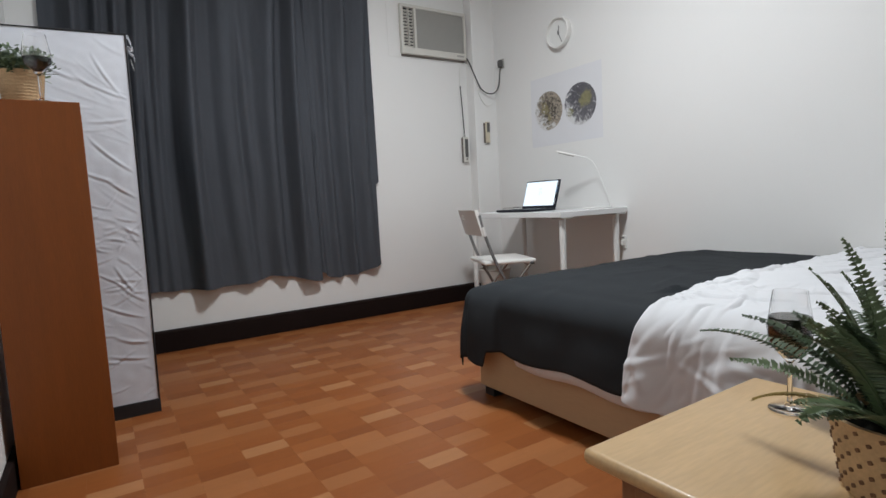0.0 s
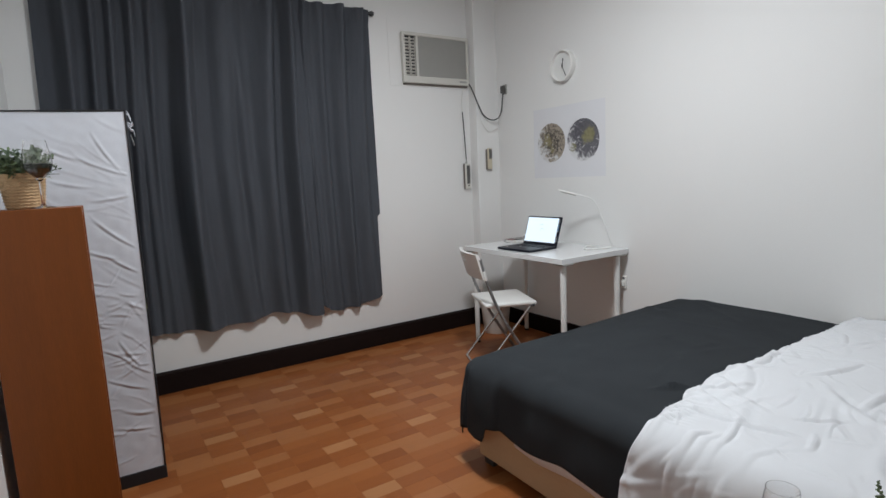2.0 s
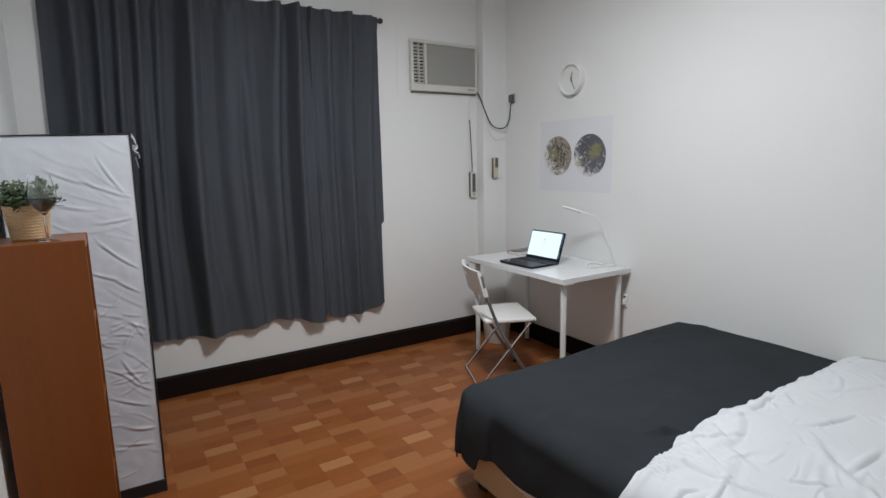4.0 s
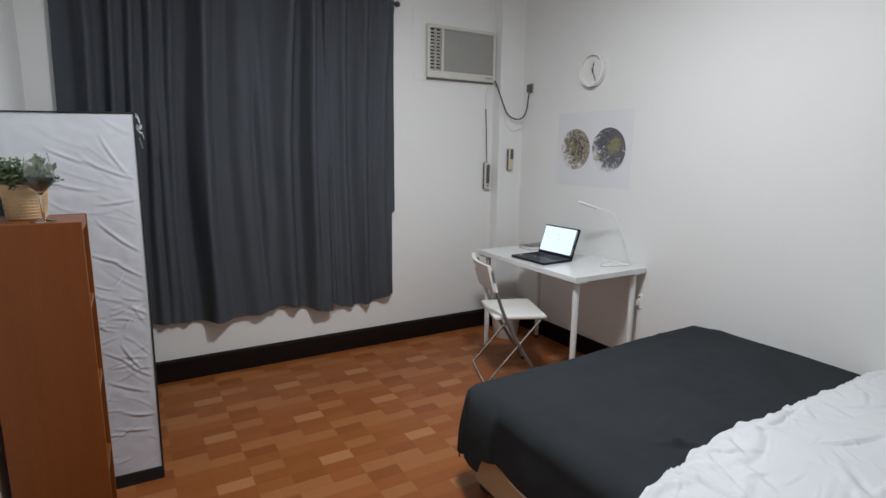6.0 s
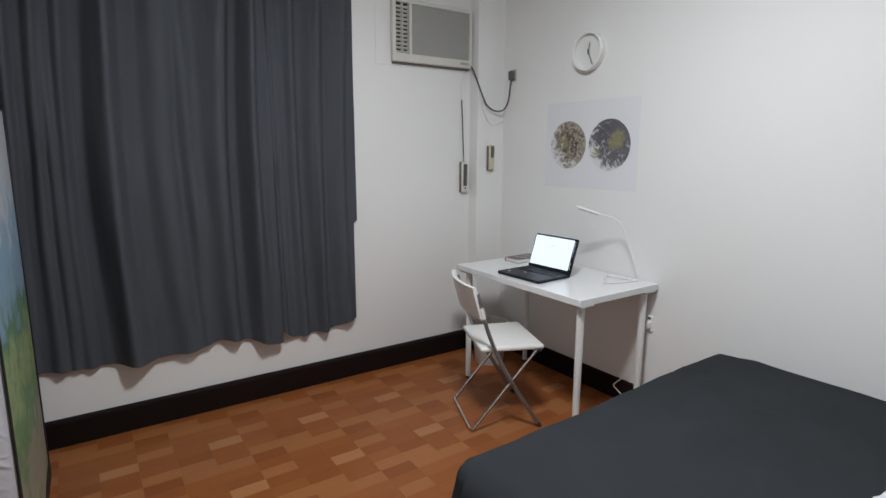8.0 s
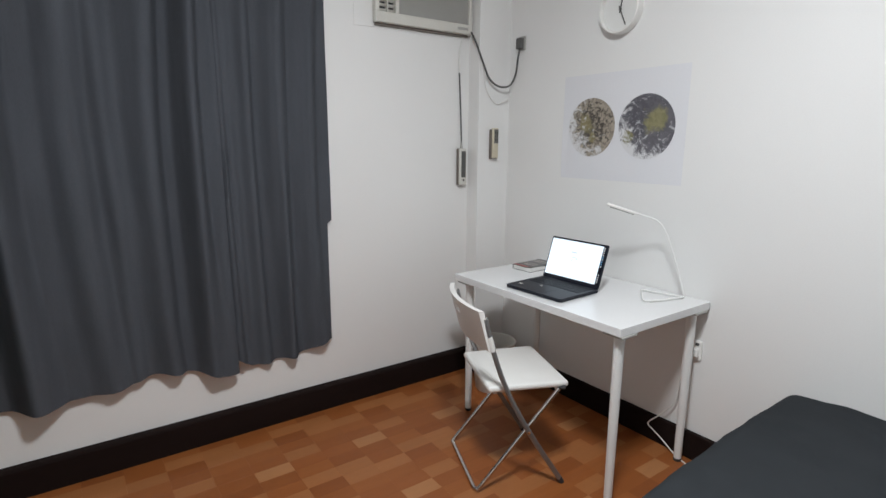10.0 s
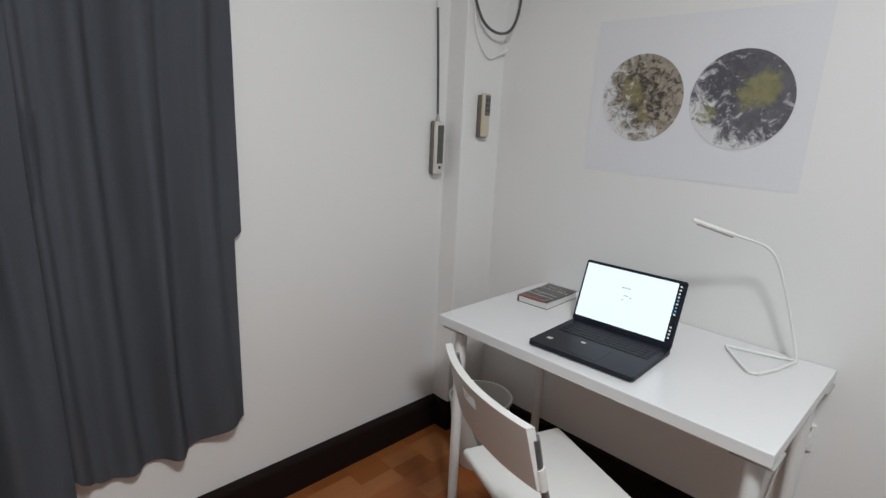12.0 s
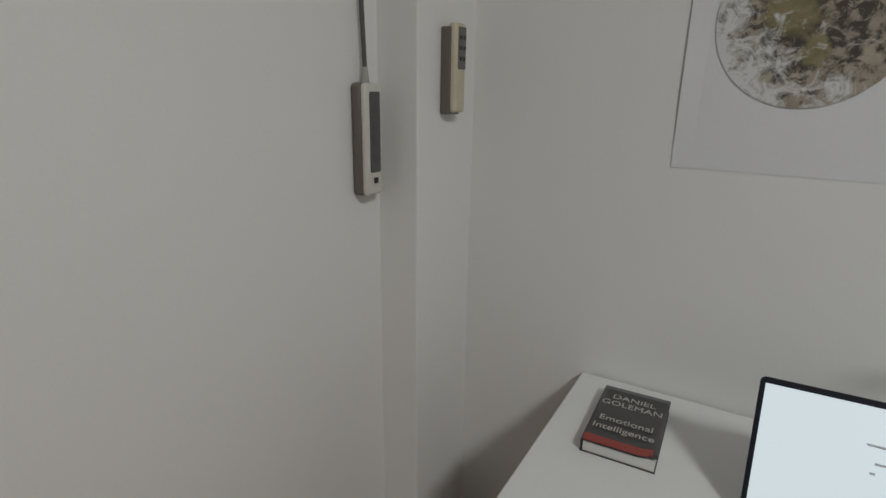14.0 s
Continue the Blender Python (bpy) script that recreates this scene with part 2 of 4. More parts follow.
# the printed tile repeats every 0.457 m: three strips across, six rows deep, five tones
PLANKS = [plank_material("wood_strip_" + nm, c) for nm, c in (("dark", (0.236, 0.071, 0.0185)), ("mid", (0.262, 0.081, 0.021)), ("warm", (0.28, 0.090, 0.024)), ("light", (0.32, 0.121, 0.041)), ("pale", (0.37, 0.162, 0.064)))]
TILE_TONES = ((4, 1, 1), (1, 3, 1), (2, 1, 2), (3, 0, 3), (1, 3, 3), (1, 2, 0))



# ---------------------------------------------------------------- structure
def structure(name, bm, mat, label, category):
    return tagged(part(name, bm, mat), label, category, kind="structure")


T = 0.12
floor = structure("floor", box(WALL_L - T, WALL_B + T, WALL_K - T, WALL_A + T, -0.1, -0.004), FLOOR_BASE, "orange-brown printed wood strip vinyl floor", "floor")
structure("ceiling", box(WALL_L - T, WALL_B + T, WALL_K - T, WALL_A + T, CEIL, CEIL + 0.1), CEIL_PAINT, "plain white painted ceiling above the bedroom", "ceiling")
structure("wall_north", box(WALL_L - T, WALL_B + T, WALL_A, WALL_A + T, -0.1, CEIL), PAINT, "white painted wall behind the grey curtains", "wall")
structure("wall_east", box(WALL_B, WALL_B + T, WALL_K, WALL_A - 0.001, -0.1, CEIL), PAINT, "white painted wall with clock and poster", "wall")
structure("wall_west", box(WALL_L - T, WALL_L, WALL_K, WALL_A - 0.001, -0.1, CEIL), PAINT, "white painted wall behind shelf and wardrobe", "wall")
structure("wall_south", box(WALL_L - T, WALL_B + T, WALL_K - T, WALL_K - 0.001, -0.1, CEIL), PAINT, "plain white painted wall closing the bedroom", "wall")
structure("pillar", box(PIL_X, WALL_B + 0.02, PIL_Y, WALL_A + 0.02, 0, CEIL, 0.004), PAINT, "white painted pilaster in the room corner", "pilaster")
SK = 0.098
def moulded_base(x0, x1):
    """A skirting board with an eased top edge along the north wall."""
    bm = bmesh.new()
    prof = [(3.634, -0.004), (3.634, 0.120), (3.637, 0.129), (3.644, 0.133), (3.68, 0.134), (3.68, -0.004)]
    a, b = [[bm.verts.new((x, y, z)) for y, z in prof] for x in (x0, x1)]
    for i in range(len(prof)):
        j = (i + 1) % len(prof)
        bm.faces.new((a[i], b[i], b[j], a[j]))
    bm.faces.new(a[::-1])
    bm.faces.new(b)
    bmesh.ops.recalc_face_normals(bm, faces=bm.faces)
    return bm


structure("baseboard_north", moulded_base(WALL_L + 0.001, PIL_X + 0.02), SKIRT, "dark brown glossy skirting below the curtain", "baseboard")
structure("baseboard_pillar", box(PIL_X - 0.018, WALL_B - 0.02, PIL_Y - 0.018, 3.66, -0.004, 0.132, 0.006), SKIRT, "dark brown skirting round the corner pilaster", "baseboard")
structure("baseboard_east", box(WALL_B - 0.02, WALL_B + 0.01, WALL_K, PIL_Y + 0.005, -0.004, 0.126, 0.006), SKIRT, "dark brown glossy skirting under the desk", "baseboard")
structure("baseboard_west", box(WALL_L - 0.01, WALL_L + 0.02, WALL_K, 3.63, -0.004, SK, 0.006), SKIRT, "dark brown skirting beside the narrow shelf", "baseboard")
# boarded window opening round the air conditioner
structure("trim_board", box(2.15, PIL_X + 0.004, WALL_A - 0.0025, WALL_A + 0.01, 1.965, 2.455, 0.001), PAINT, "white painted filler board round the air conditioner", "wall panel")


# ---------------------------------------------------------------- curtains
def curtain(name, x0, x1, hem, seed, depth, step=0.0, curl=0.0):
    y0, zt = 3.625, 2.478
    k = (x1 - x0)

    def f(u, v):
        x = x0 + k * u
        z = hem(x) + (zt - hem(x)) * v
        w = x + 0.22 * wobble(x * 1.6, z * 0.3, seed) + 0.03 * wobble(x * 4.0, z * 0.4, seed + 9) + 0.02 * (1 - v)
        ph = w / 0.17 + seed
        fr = ph - math.floor(ph)
        keep = 0.5 + 0.6 * abs(noise.noise((math.floor(ph) * 7.7, seed, 0.5))) * 2
        bump = (0.5 - 0.5 * math.cos(2 * math.pi * fr ** 2.0)) ** 0.8
        fold = keep * bump + 0.16 * abs(math.sin(math.pi * w / 0.083 + 1.05 * seed)) * (0.5 + wobble(x * 3, z * 0.6, seed + 5)) + 0.10 * abs(wobble(w * 15, z * 0.5, seed + 12)) + 0.45 * wobble(w * 3.2, z * 0.3, seed + 3)
        ph2 = (x + 0.12 * wobble(x * 2.3, z * 0.25, seed + 2)) / 0.29 + 2.3 * seed
        fold += 0.42 * math.exp(-((ph2 - math.floor(ph2) - 0.5) / 0.11) ** 2)
        rim = smooth01(min(u, 1 - u) / 0.08) * 0.8 + 0.2
        amp = (0.094 - 0.028 * smooth01((0.5 - v) / 0.5)) * rim * depth * (0.65 + 0.35 * smooth01((x - 0.35) / 0.3))
        pinch = 0.006 * math.sin(2 * math.pi * x / 0.05) * smooth01((v - 0.93) / 0.07)
        y = min(y0 + 0.03 - amp * fold + pinch + 0.004 * wobble(x * 9, z * 3, seed), 3.664 - 0.024 * smooth01((v - 0.93) / 0.05)) - curl * math.exp(-((x - x1 + 0.02) / 0.05) ** 2) * (1 - 0.6 * v)
        zz = z + (1 - v) * (0.004 * (0.5 - bump) + 0.012 * wobble(x * 3, 0.2, seed + 7))
        edge = step * smooth01((z - 0.992) / 0.01) * smooth01((u - 0.97) / 0.03)
        return (x + (0.05 * v * (1 - u) ** 3 if x0 < 0 else 0.0) + edge + 0.006 * wobble(z * 2, x * 3, seed) * (1 if 0.02 < u < 0.98 else 0), y, zz)

    bm = sheet(int(k / 0.0075), 110, f)
    ob = part(name, bm, CURTAIN, smooth=True, angle=80)
    thicken(ob, 0.0025).modifiers["thickness"].use_rim = False
    return ob


def hem_wide(x):
    """Hem of the wide panel: a shallow arch, then a sag towards its free edge."""
    return 0.366 + 0.03 * smooth01((0.55 - x) / 0.3) + 0.026 * math.exp(-((x - 1.15) / 0.1) ** 2) - 0.040 * smooth01((x - 1.24) / 0.24)


def hem_narrow(x):
    """Hem of the narrow panel: raised at the overlap, lowest at a third, rising to the outer edge."""
    return 0.334 + 0.062 * math.exp(-((x - 1.475) / 0.05) ** 2) + 0.046 * smooth01((x - 1.78) / 0.18)


drape = thing("curtain", pose(0, 0, 0), "pair of dark grey fabric curtains hanging from a rod", "curtain")
for nm, a in (("panel", (-0.035, 1.482, hem_wide, 1.7, 1.0)), ("panel", (1.455, 1.966, hem_narrow, 4.1, 0.85))):
    curtain(nm, *a, 0.022 if a[0] > 1 else 0.0, 0.0 if a[0] > 1 else 0.05).parent = drape
rod = thing("curtain_rod", pose(0, 0, 0), "black metal curtain rod on the window wall", "curtain rod")
part("pole", tube([(-0.1, 3.654, 2.460), (2.0, 3.654, 2.460)], 0.011, 12), DARK_PLASTIC, rod, smooth=True)
for x in (-0.1, 2.0):
    s = 1 if x > 1 else -1
    part("finial", tube([(x, 3.654, 2.460), (x + s * 0.012, 3.654, 2.460), (x + s * 0.02, 3.654, 2.460), (x + s * 0.035, 3.654, 2.460)], [0.012, 0.016, 0.02, 0.013], 14), DARK_PLASTIC, rod, smooth=True)
for x in (-0.06, 1.0, 1.97):
    part("bracket", box(x - 0.008, x + 0.008, 3.650, WALL_A + 0.002, 2.448, 2.474, 0.003), DARK_PLASTIC, rod)


# ---------------------------------------------------------------- air conditioner
def air_conditioner():
    t = thing("air_conditioner", pose(2.250, 3.650, 1.988), "old cream window air conditioner set into the wall", "air conditioner")
    w, h = 0.608, 0.374
    part("casing", box(0.004, w - 0.004, 0.012, 0.09, 0.004, h - 0.004, 0.006), CREAM_PLASTIC, t)
    bm = box(0, w, -0.02, 0.014, 0, 0.052, 0.006)
    box(0, w, -0.02, 0.014, h - 0.026, h, 0.006, bm=bm)
    box(0, 0.024, -0.02, 0.014, 0.05, h - 0.024, 0.004, bm=bm)
    box(w - 0.022, w, -0.02, 0.014, 0.05, h - 0.024, 0.004, bm=bm)
    box(0.118, 0.138, -0.019, 0.013, 0.05, h - 0.024, 0.003, bm=bm)
    part("front_frame", bm, CREAM_PLASTIC, t)
    part("louvre_back", box(0.02, 0.122, 0.0105, 0.0125, 0.046, h - 0.02), DARK_PLASTIC, t)
    for i in range(12):
        z = 0.06 + i * 0.0242
        for x in (0.026, 0.074):
            vane = part("louvre", box(0, 0.044, -0.008, 0.008, -0.0022, 0.0022, 0.0008, 1), CREAM_PLASTIC, t)
            vane.matrix_local = pose(x, 0.0, z, -38, 0, 0)
    part("louvre_post", box(0.0695, 0.0745, -0.016, 0.009, 0.05, h - 0.024), CREAM_PLASTIC, t)
    # dark strip added as the shadow line below the casing
    part("under_shade", box(0.01, w - 0.01, 0.004, 0.03, -0.012, 0.002), DARK_SHELL, t, "dark strip standing in for the shade under the casing")
    grille = part("grille", box(0.137, w - 0.021, -0.008, 0.011, 0.05, h - 0.024), GREY_PLASTIC, t, "grey-beige intake grille")
    for i in range(34):
        z = 0.056 + i * 0.0087
        part("grille_slat", box(0.139, w - 0.023, -0.0105, -0.0078, z, z + 0.0042), GREY_PLASTIC, t)
    part("badge", box(w - 0.1, w - 0.03, -0.0225, -0.0195, 0.02, 0.034, 0.001, 1), GREY_PLASTIC, t)
    return t


ac_unit = air_conditioner()
lead = part("power_cord", tube(curve_points([(2.845, 3.62, 2.0), (2.852, 3.59, 1.95), (2.882, 3.56, 1.84), (2.925, 3.548, 1.75), (2.985, 3.533, 1.712), (3.045, 3.515, 1.72), (3.075, 3.50, 1.78), (3.078, 3.485, 1.88), (3.082, 3.476, 1.925)]), 0.0055, 8), CORD_GREY, ac_unit, "grey power cord", smooth=True)
lead.matrix_parent_inverse = pose(2.250, 3.650, 1.988).inverted()
part("plug", box(3.062, 3.094, 3.456, 3.494, 1.915, 1.975, 0.006), CORD_GREY, lead)
socket = thing("wall_socket", pose(0, 0, 0), "small grey wall socket with a plugged cord", "socket")
part("plate", box(3.09, WALL_B + 0.002, 3.45, 3.50, 1.91, 1.985, 0.003), GREY_PLASTIC, socket)
thin = thing("thin_cable", pose(0, 0, 0), "thin white cable sagging across the pilaster", "cord")
part("cable", tube(curve_points([(2.865, 3.66, 1.99), (2.885, 3.573, 1.85), (2.92, 3.57, 1.70), (2.99, 3.568, 1.62), (3.05, 3.565, 1.635), (3.085, 3.545, 1.66)]), 0.003, 6), WHITE_PLASTIC, thin, smooth=True)


# ---------------------------------------------------------------- power strip and remote
strip = thing("power_strip", pose(2.813, WALL_A, 1.154), "cream power strip hung upright on the wall by its cord", "power strip")
part("back_shell", box(-0.027, 0.026, -0.024, 0.0, 0, 0.212, 0.008, 3), DARK_SHELL, strip, "dark back shell", smooth=True)
part("body", box(-0.025, 0.026, -0.035, -0.022, 0.001, 0.211, 0.006, 3), CREAM_PLASTIC, strip, "cream front", smooth=True)
part("socket_panel", box(-0.013, 0.018, -0.0375, -0.033, 0.045, 0.196, 0.003), SLATE, strip, "grey socket panel")
for z in (0.075, 0.105, 0.135, 0.165):
    part("outlet", box(-0.006, 0.007, -0.0385, -0.037, z - 0.008, z + 0.008), CORD_GREY, strip)
part("switch", box(-0.003, 0.007, -0.039, -0.033, 0.024, 0.035, 0.001, 1), DARK_PLASTIC, strip, "small black reset button")
part("strain_relief", tube([(0, -0.016, 0.208), (0, -0.016, 0.24)], [0.009, 0.005], 10), GREY_PLASTIC, strip, smooth=True)
part("cord", tube(curve_points([(0, -0.016, 0.24), (-0.006, -0.014, 0.4), (-0.010, -0.012, 0.5), (-0.015, -0.008, 0.63)]), 0.0045, 8), CORD_GREY, strip, smooth=True)
part("cord_tail", tube(curve_points([(-0.015, -0.008, 0.63), (-0.012, -0.006, 0.74), (0.004, -0.012, 0.835)]), 0.0045, 8), WHITE_PLASTIC, strip, "white upper cord", smooth=True)
remote = thing("remote_control", pose(2.976, PIL_Y, 1.307), "air conditioner remote in a holder on the pilaster", "remote")
part("holder", box(-0.024, 0.021, -0.024, 0.0, 0.0, 0.168, 0.004), DARK_SHELL, remote, "dark taupe holder")
part("case", box(-0.021, 0.022, -0.034, -0.015, 0.004, 0.175, 0.006, 3), YELLOW_PLASTIC, remote, "yellowed cream case", smooth=True)
part("display", box(-0.012, 0.019, -0.0355, -0.031, 0.088, 0.168, 0.002), GREY_DISPLAY, remote, "dark grey display panel")
for i in range(3):
    for j in range(2):
        part("button", box(-0.008 + j * 0.015, 0.001 + j * 0.015, -0.0368, -0.034, 0.104 + i * 0.02, 0.112 + i * 0.02, 0.001, 1), DARK_PLASTIC, remote)


# ---------------------------------------------------------------- clock and poster
clock = thing("wall_clock", pose(WALL_B, 2.809, 2.005, 90, 0, -90), "round white wall clock with thin grey hands", "clock")
part("rim", lathe([(0, 0), (0.106, 0), (0.108, 0.01), (0.108, 0.042), (0.104, 0.046), (0.098, 0.044), (0.096, 0.022)], 56), WHITE_PLASTIC, clock, smooth=True)
part("dial", lathe([(0, 0.021), (0.097, 0.021), (0.097, 0.018), (0, 0.018)], 48), WHITE_METAL, clock)
for nm, a, l, w in (("hour_hand", 10, 0.05, 0.0032), ("minute_hand", 155, 0.08, 0.0025)):
    ob = part(nm, box(-w, w, -0.016, l, 0.0245, 0.026), CORD_GREY, clock)
    ob.matrix_local = pose(0, 0, 0.001 if nm == "minute_hand" else 0, 0, 0, -a)
part("hub", lathe([(0, 0.0285), (0.006, 0.0285), (0.006, 0.022), (0, 0.022)], 14), CORD_GREY, clock)


def globe_print(name, base, patch, patch_at, olive, spots, cloud, cloud_pull, limb, seed):
    """A printed picture of the earth on a disc: plain tone, broken patches, olive land and drifting cloud."""
    m = bpy.data.materials.new(name)
    m.use_nodes = True
    nt = m.node_tree
    n = nt.nodes
    b = n["Principled BSDF"]
    b.inputs["Roughness"].default_value = 0.45
    tc = n.new("ShaderNodeTexCoord")
    here = tc.outputs["Object"]
    off = n.new("ShaderNodeVectorMath")
    off.operation = "ADD"
    off.inputs[1].default_value = (seed, seed * 0.7, 0)
    link(nt, here, off.inputs[0])

    def tex(scale, detail, distortion, rough=0.6):
        t = n.new("ShaderNodeTexNoise")
        t.inputs["Scale"].default_value, t.inputs["Detail"].default_value = scale, detail
        t.inputs["Distortion"].default_value, t.inputs["Roughness"].default_value = distortion, rough
        link(nt, off.outputs[0], t.inputs["Vector"])
        return t.outputs["Fac"]

    def vec(op, value, out):
        v = n.new("ShaderNodeVectorMath")
        v.operation = op
        v.inputs[1].default_value = value
        link(nt, here, v.inputs[0])
        return v.outputs[out]

    def span(src, lo, hi, a, c):
        r = n.new("ShaderNodeMapRange")
        for i, v in enumerate((lo, hi, a, c)):
            r.inputs[i + 1].default_value = v
        link(nt, src, r.inputs[0])
        return r.outputs[0]

    def plus(p, q):
        x = n.new("ShaderNodeMath")
        x.operation = "ADD"
        link(nt, p, x.inputs[0])
        link(nt, q, x.inputs[1])
        return x.outputs[0]

    def flat(c):
        x = n.new("ShaderNodeRGB")
        x.outputs[0].default_value = (*c, 1)
        return x.outputs[0]

    def mix(fac, p, q):
        x = n.new("ShaderNodeMix")
        x.data_type = "RGBA"
        link(nt, fac, x.inputs["Factor"])
        link(nt, p, x.inputs["A"])
        link(nt, q, x.inputs["B"])
        return x.outputs["Result"]

    tone = mix(span(tex(22, 6, 0.5), 0.35, 0.65, 0, 1), flat(tuple(c * 0.8 for c in base)), flat(tuple(c * 1.15 for c in base)))
    cx, cy, size = patch_at
    broken = plus(tex(46, 8, 0.6, 0.7), span(vec("DISTANCE", (cx, cy, 0), "Value"), 0, size, 0.1, -0.2))
    tone = mix(span(broken, 0.44, 0.56, 0, 1), tone, flat(patch))
    for x, y, size in spots:
        land = plus(tex(16, 6, 0.4), span(vec("DISTANCE", (x, y, 0), "Value"), 0, size, 0.35, -0.25))
        ground = mix(span(tex(40, 5, 0.3), 0.35, 0.65, 0, 1), flat(olive), flat((olive[0] * 1.5, olive[1] * 1.4, olive[2] * 1.6)))
        tone = mix(span(land, 0.47, 0.62, 0, 0.9), tone, ground)
    drift = plus(tex(24, 9, 0.8, 0.72), span(vec("DOT_PRODUCT", cloud_pull, "Value"), -0.14, 0.14, -0.16, 0.16))
    drift = plus(drift, span(vec("DISTANCE", (0, 0, 0), "Value"), 0.08, 0.15, 0, limb))
    tone = mix(span(drift, cloud, cloud + 0.13, 0, 0.95), tone, flat((0.7, 0.7, 0.71)))
    link(nt, tone, b.inputs["Base Color"])
    return m


poster = thing("poster", pose(WALL_B, 2.794, 1.22, 90, 0, -90), "unframed white poster with two printed globes", "poster")


def poster_sheet(u, v):
    x, y = (u - 0.5) * 0.695, v * 0.515
    lift = 0.0015 + 0.0005 * wobble(u * 3, v * 3, 1.0)
    lift += 0.0042 * smooth01((0.05 - u) / 0.05) * (0.2 + 0.8 * math.sin(math.pi * min(1, v * 1.4)))
    lift = lift - 0.0005
    return (x, y, lift)


thicken(part("paper", sheet(40, 30, poster_sheet), PAPER, poster), 0.0002)
for nm, cx, cy, r, mat in (("globe_print", -0.162, 0.258, 0.143, globe_print("brown_globe_print", (0.36, 0.31, 0.25), (0.06, 0.05, 0.04), (-0.01, 0.0, 0.26), (0.19, 0.17, 0.08), ((-0.035, 0.02, 0.085), (0.015, -0.055, 0.04)), 0.555, (-0.75, -0.45, 0), 0.09, 3.1)), ("globe_print", 0.150, 0.256, 0.147, globe_print("grey_globe_print", (0.12, 0.115, 0.13), (0.085, 0.083, 0.098), (-0.05, 0.06, 0.2), (0.19, 0.185, 0.085), ((0.05, 0.04, 0.105), (-0.09, -0.05, 0.06)), 0.565, (-0.45, -0.5, 0), 0.11, 8.4))):
    ob = part(nm, lathe([(0, 0.0), (r * 0.5, 0.0), (r, 0.0), (r, 0.0006)], 56), mat, poster, "printed globe with white cloud swirls")
    ob.matrix_local = pose(cx, cy, 0.0026)


# ---------------------------------------------------------------- desk
desk = thing("desk", pose(2.487, 2.26, 0), "white rectangular desk with four round metal legs", "desk")
part("tabletop", box(0, 0.607, 0, 1.008, 0.708, 0.742, 0.0025), WHITE_FOIL, desk)
for x in (0.05, 0.541):
    for y in (0.04, 0.945):
        leg = part("leg", tube([(x, y, 0.012), (x, y, 0.70)], [0.0165, 0.0205], 20), WHITE_METAL, desk, smooth=True)
        part("foot", tube([(x, y, 0.0), (x, y, 0.013)], 0.0175, 16), DARK_PLASTIC, leg, "black plastic foot", smooth=True)
        part("mounting_plate", box(x - 0.045, x + 0.045, y - 0.045, y + 0.045, 0.700, 0.708, 0.002), GREY_PLASTIC, leg)


# ---------------------------------------------------------------- laptop
def laptop():
    t = thing("laptop", pose(2.663, 2.771, 0.742, 0, 0, 2.6), "open dark laptop with a bright white screen on the desk", "laptop")
    w = 0.162
    base = part("base", slab(-0.128, 0.135, -w, w, 0.003, 0.017, 0.012), LAPTOP, t)
    for x in (-0.1, 0.11):
        for y in (-0.13, 0.13):
            part("rubber_foot", box(x - 0.012, x + 0.012, y - 0.012, y + 0.012, 0, 0.004), DARK_PLASTIC, base)
    part("key_bed", box(0.008, 0.112, -w + 0.018, w - 0.018, 0.0165, 0.0176), KEYCAP, t)
    for r in range(5):
        for c in range(14):
            y = -w + 0.021 + c * 0.0202
            x = 0.011 + r * 0.0198
            part("key", box(x, x + 0.0168, y, y + 0.017, 0.0172, 0.0184, 0.001, 1), KEYCAP, t)
    part("touchpad", box(-0.112, -0.014, -0.05, 0.055, 0.0166, 0.0174), LAPTOP, t)
    # first pale mark: a sticker on the palm rest
    part("pale_mark", box(-0.076, -0.062, 0.115, 0.132, 0.0168, 0.0175), CREAM_PLASTIC, t, "small pale mark")
    # second pale mark: a thin cream patch on the touchpad
    part("pale_mark", box(-0.030, -0.019, 0.030, 0.044, 0.0176, 0.0182), CREAM_PLASTIC, t, "small pale mark")
    lid = part("lid", slab(-w, w, 0, 0.205, -0.006, 0.0, 0.008, True), LAPTOP, t, "thin dark screen lid")
    lid.matrix_local = pose(0.131, 0, 0.014, 0, 18.5, 0)
    part("screen", box(-0.0075, -0.0058, -w + 0.024, w - 0.007, 0.02, 0.196), SCREEN, lid, "bright white lit screen")
    part("task_bar", box(-0.0076, -0.0057, -w + 0.008, -w + 0.0238, 0.02, 0.196), SCREEN_BAR, lid, "dark task bar with small icons")
    for i in range(13):
        z = 0.188 - i * 0.0105 - (0.028 if i > 8 else 0)
        part("icon", box(-0.0082, -0.0075, -w + 0.0125, -w + 0.0185, z - 0.003, z + 0.002), ICON_BLUE if i in (4, 6, 7) else ICON_PALE, lid)
    for z, a, b2 in ((0.142, -0.004, 0.026), (0.118, 0.0, 0.014), (0.114, -0.012, -0.006), (0.104, 0.012, 0.018)):
        part("text_bar", box(-0.0080, -0.0074, a, b2, z, z + 0.003), SCREEN_TEXT, lid)
    part("hinge", tube([(0.131, -0.13, 0.013), (0.131, 0.13, 0.013)], 0.006, 10), LAPTOP, t, smooth=True)


laptop()


# ---------------------------------------------------------------- book
def lettering(name, body, size, mat, m, parent):
    c = bpy.data.curves.new(name, "FONT")
    c.body, c.size, c.align_x, c.extrude = body, size, "CENTER", 0.0002
    c.materials.append(mat)
    ob = new(name, c)
    ob.parent = parent
    ob.matrix_local = m
    return ob


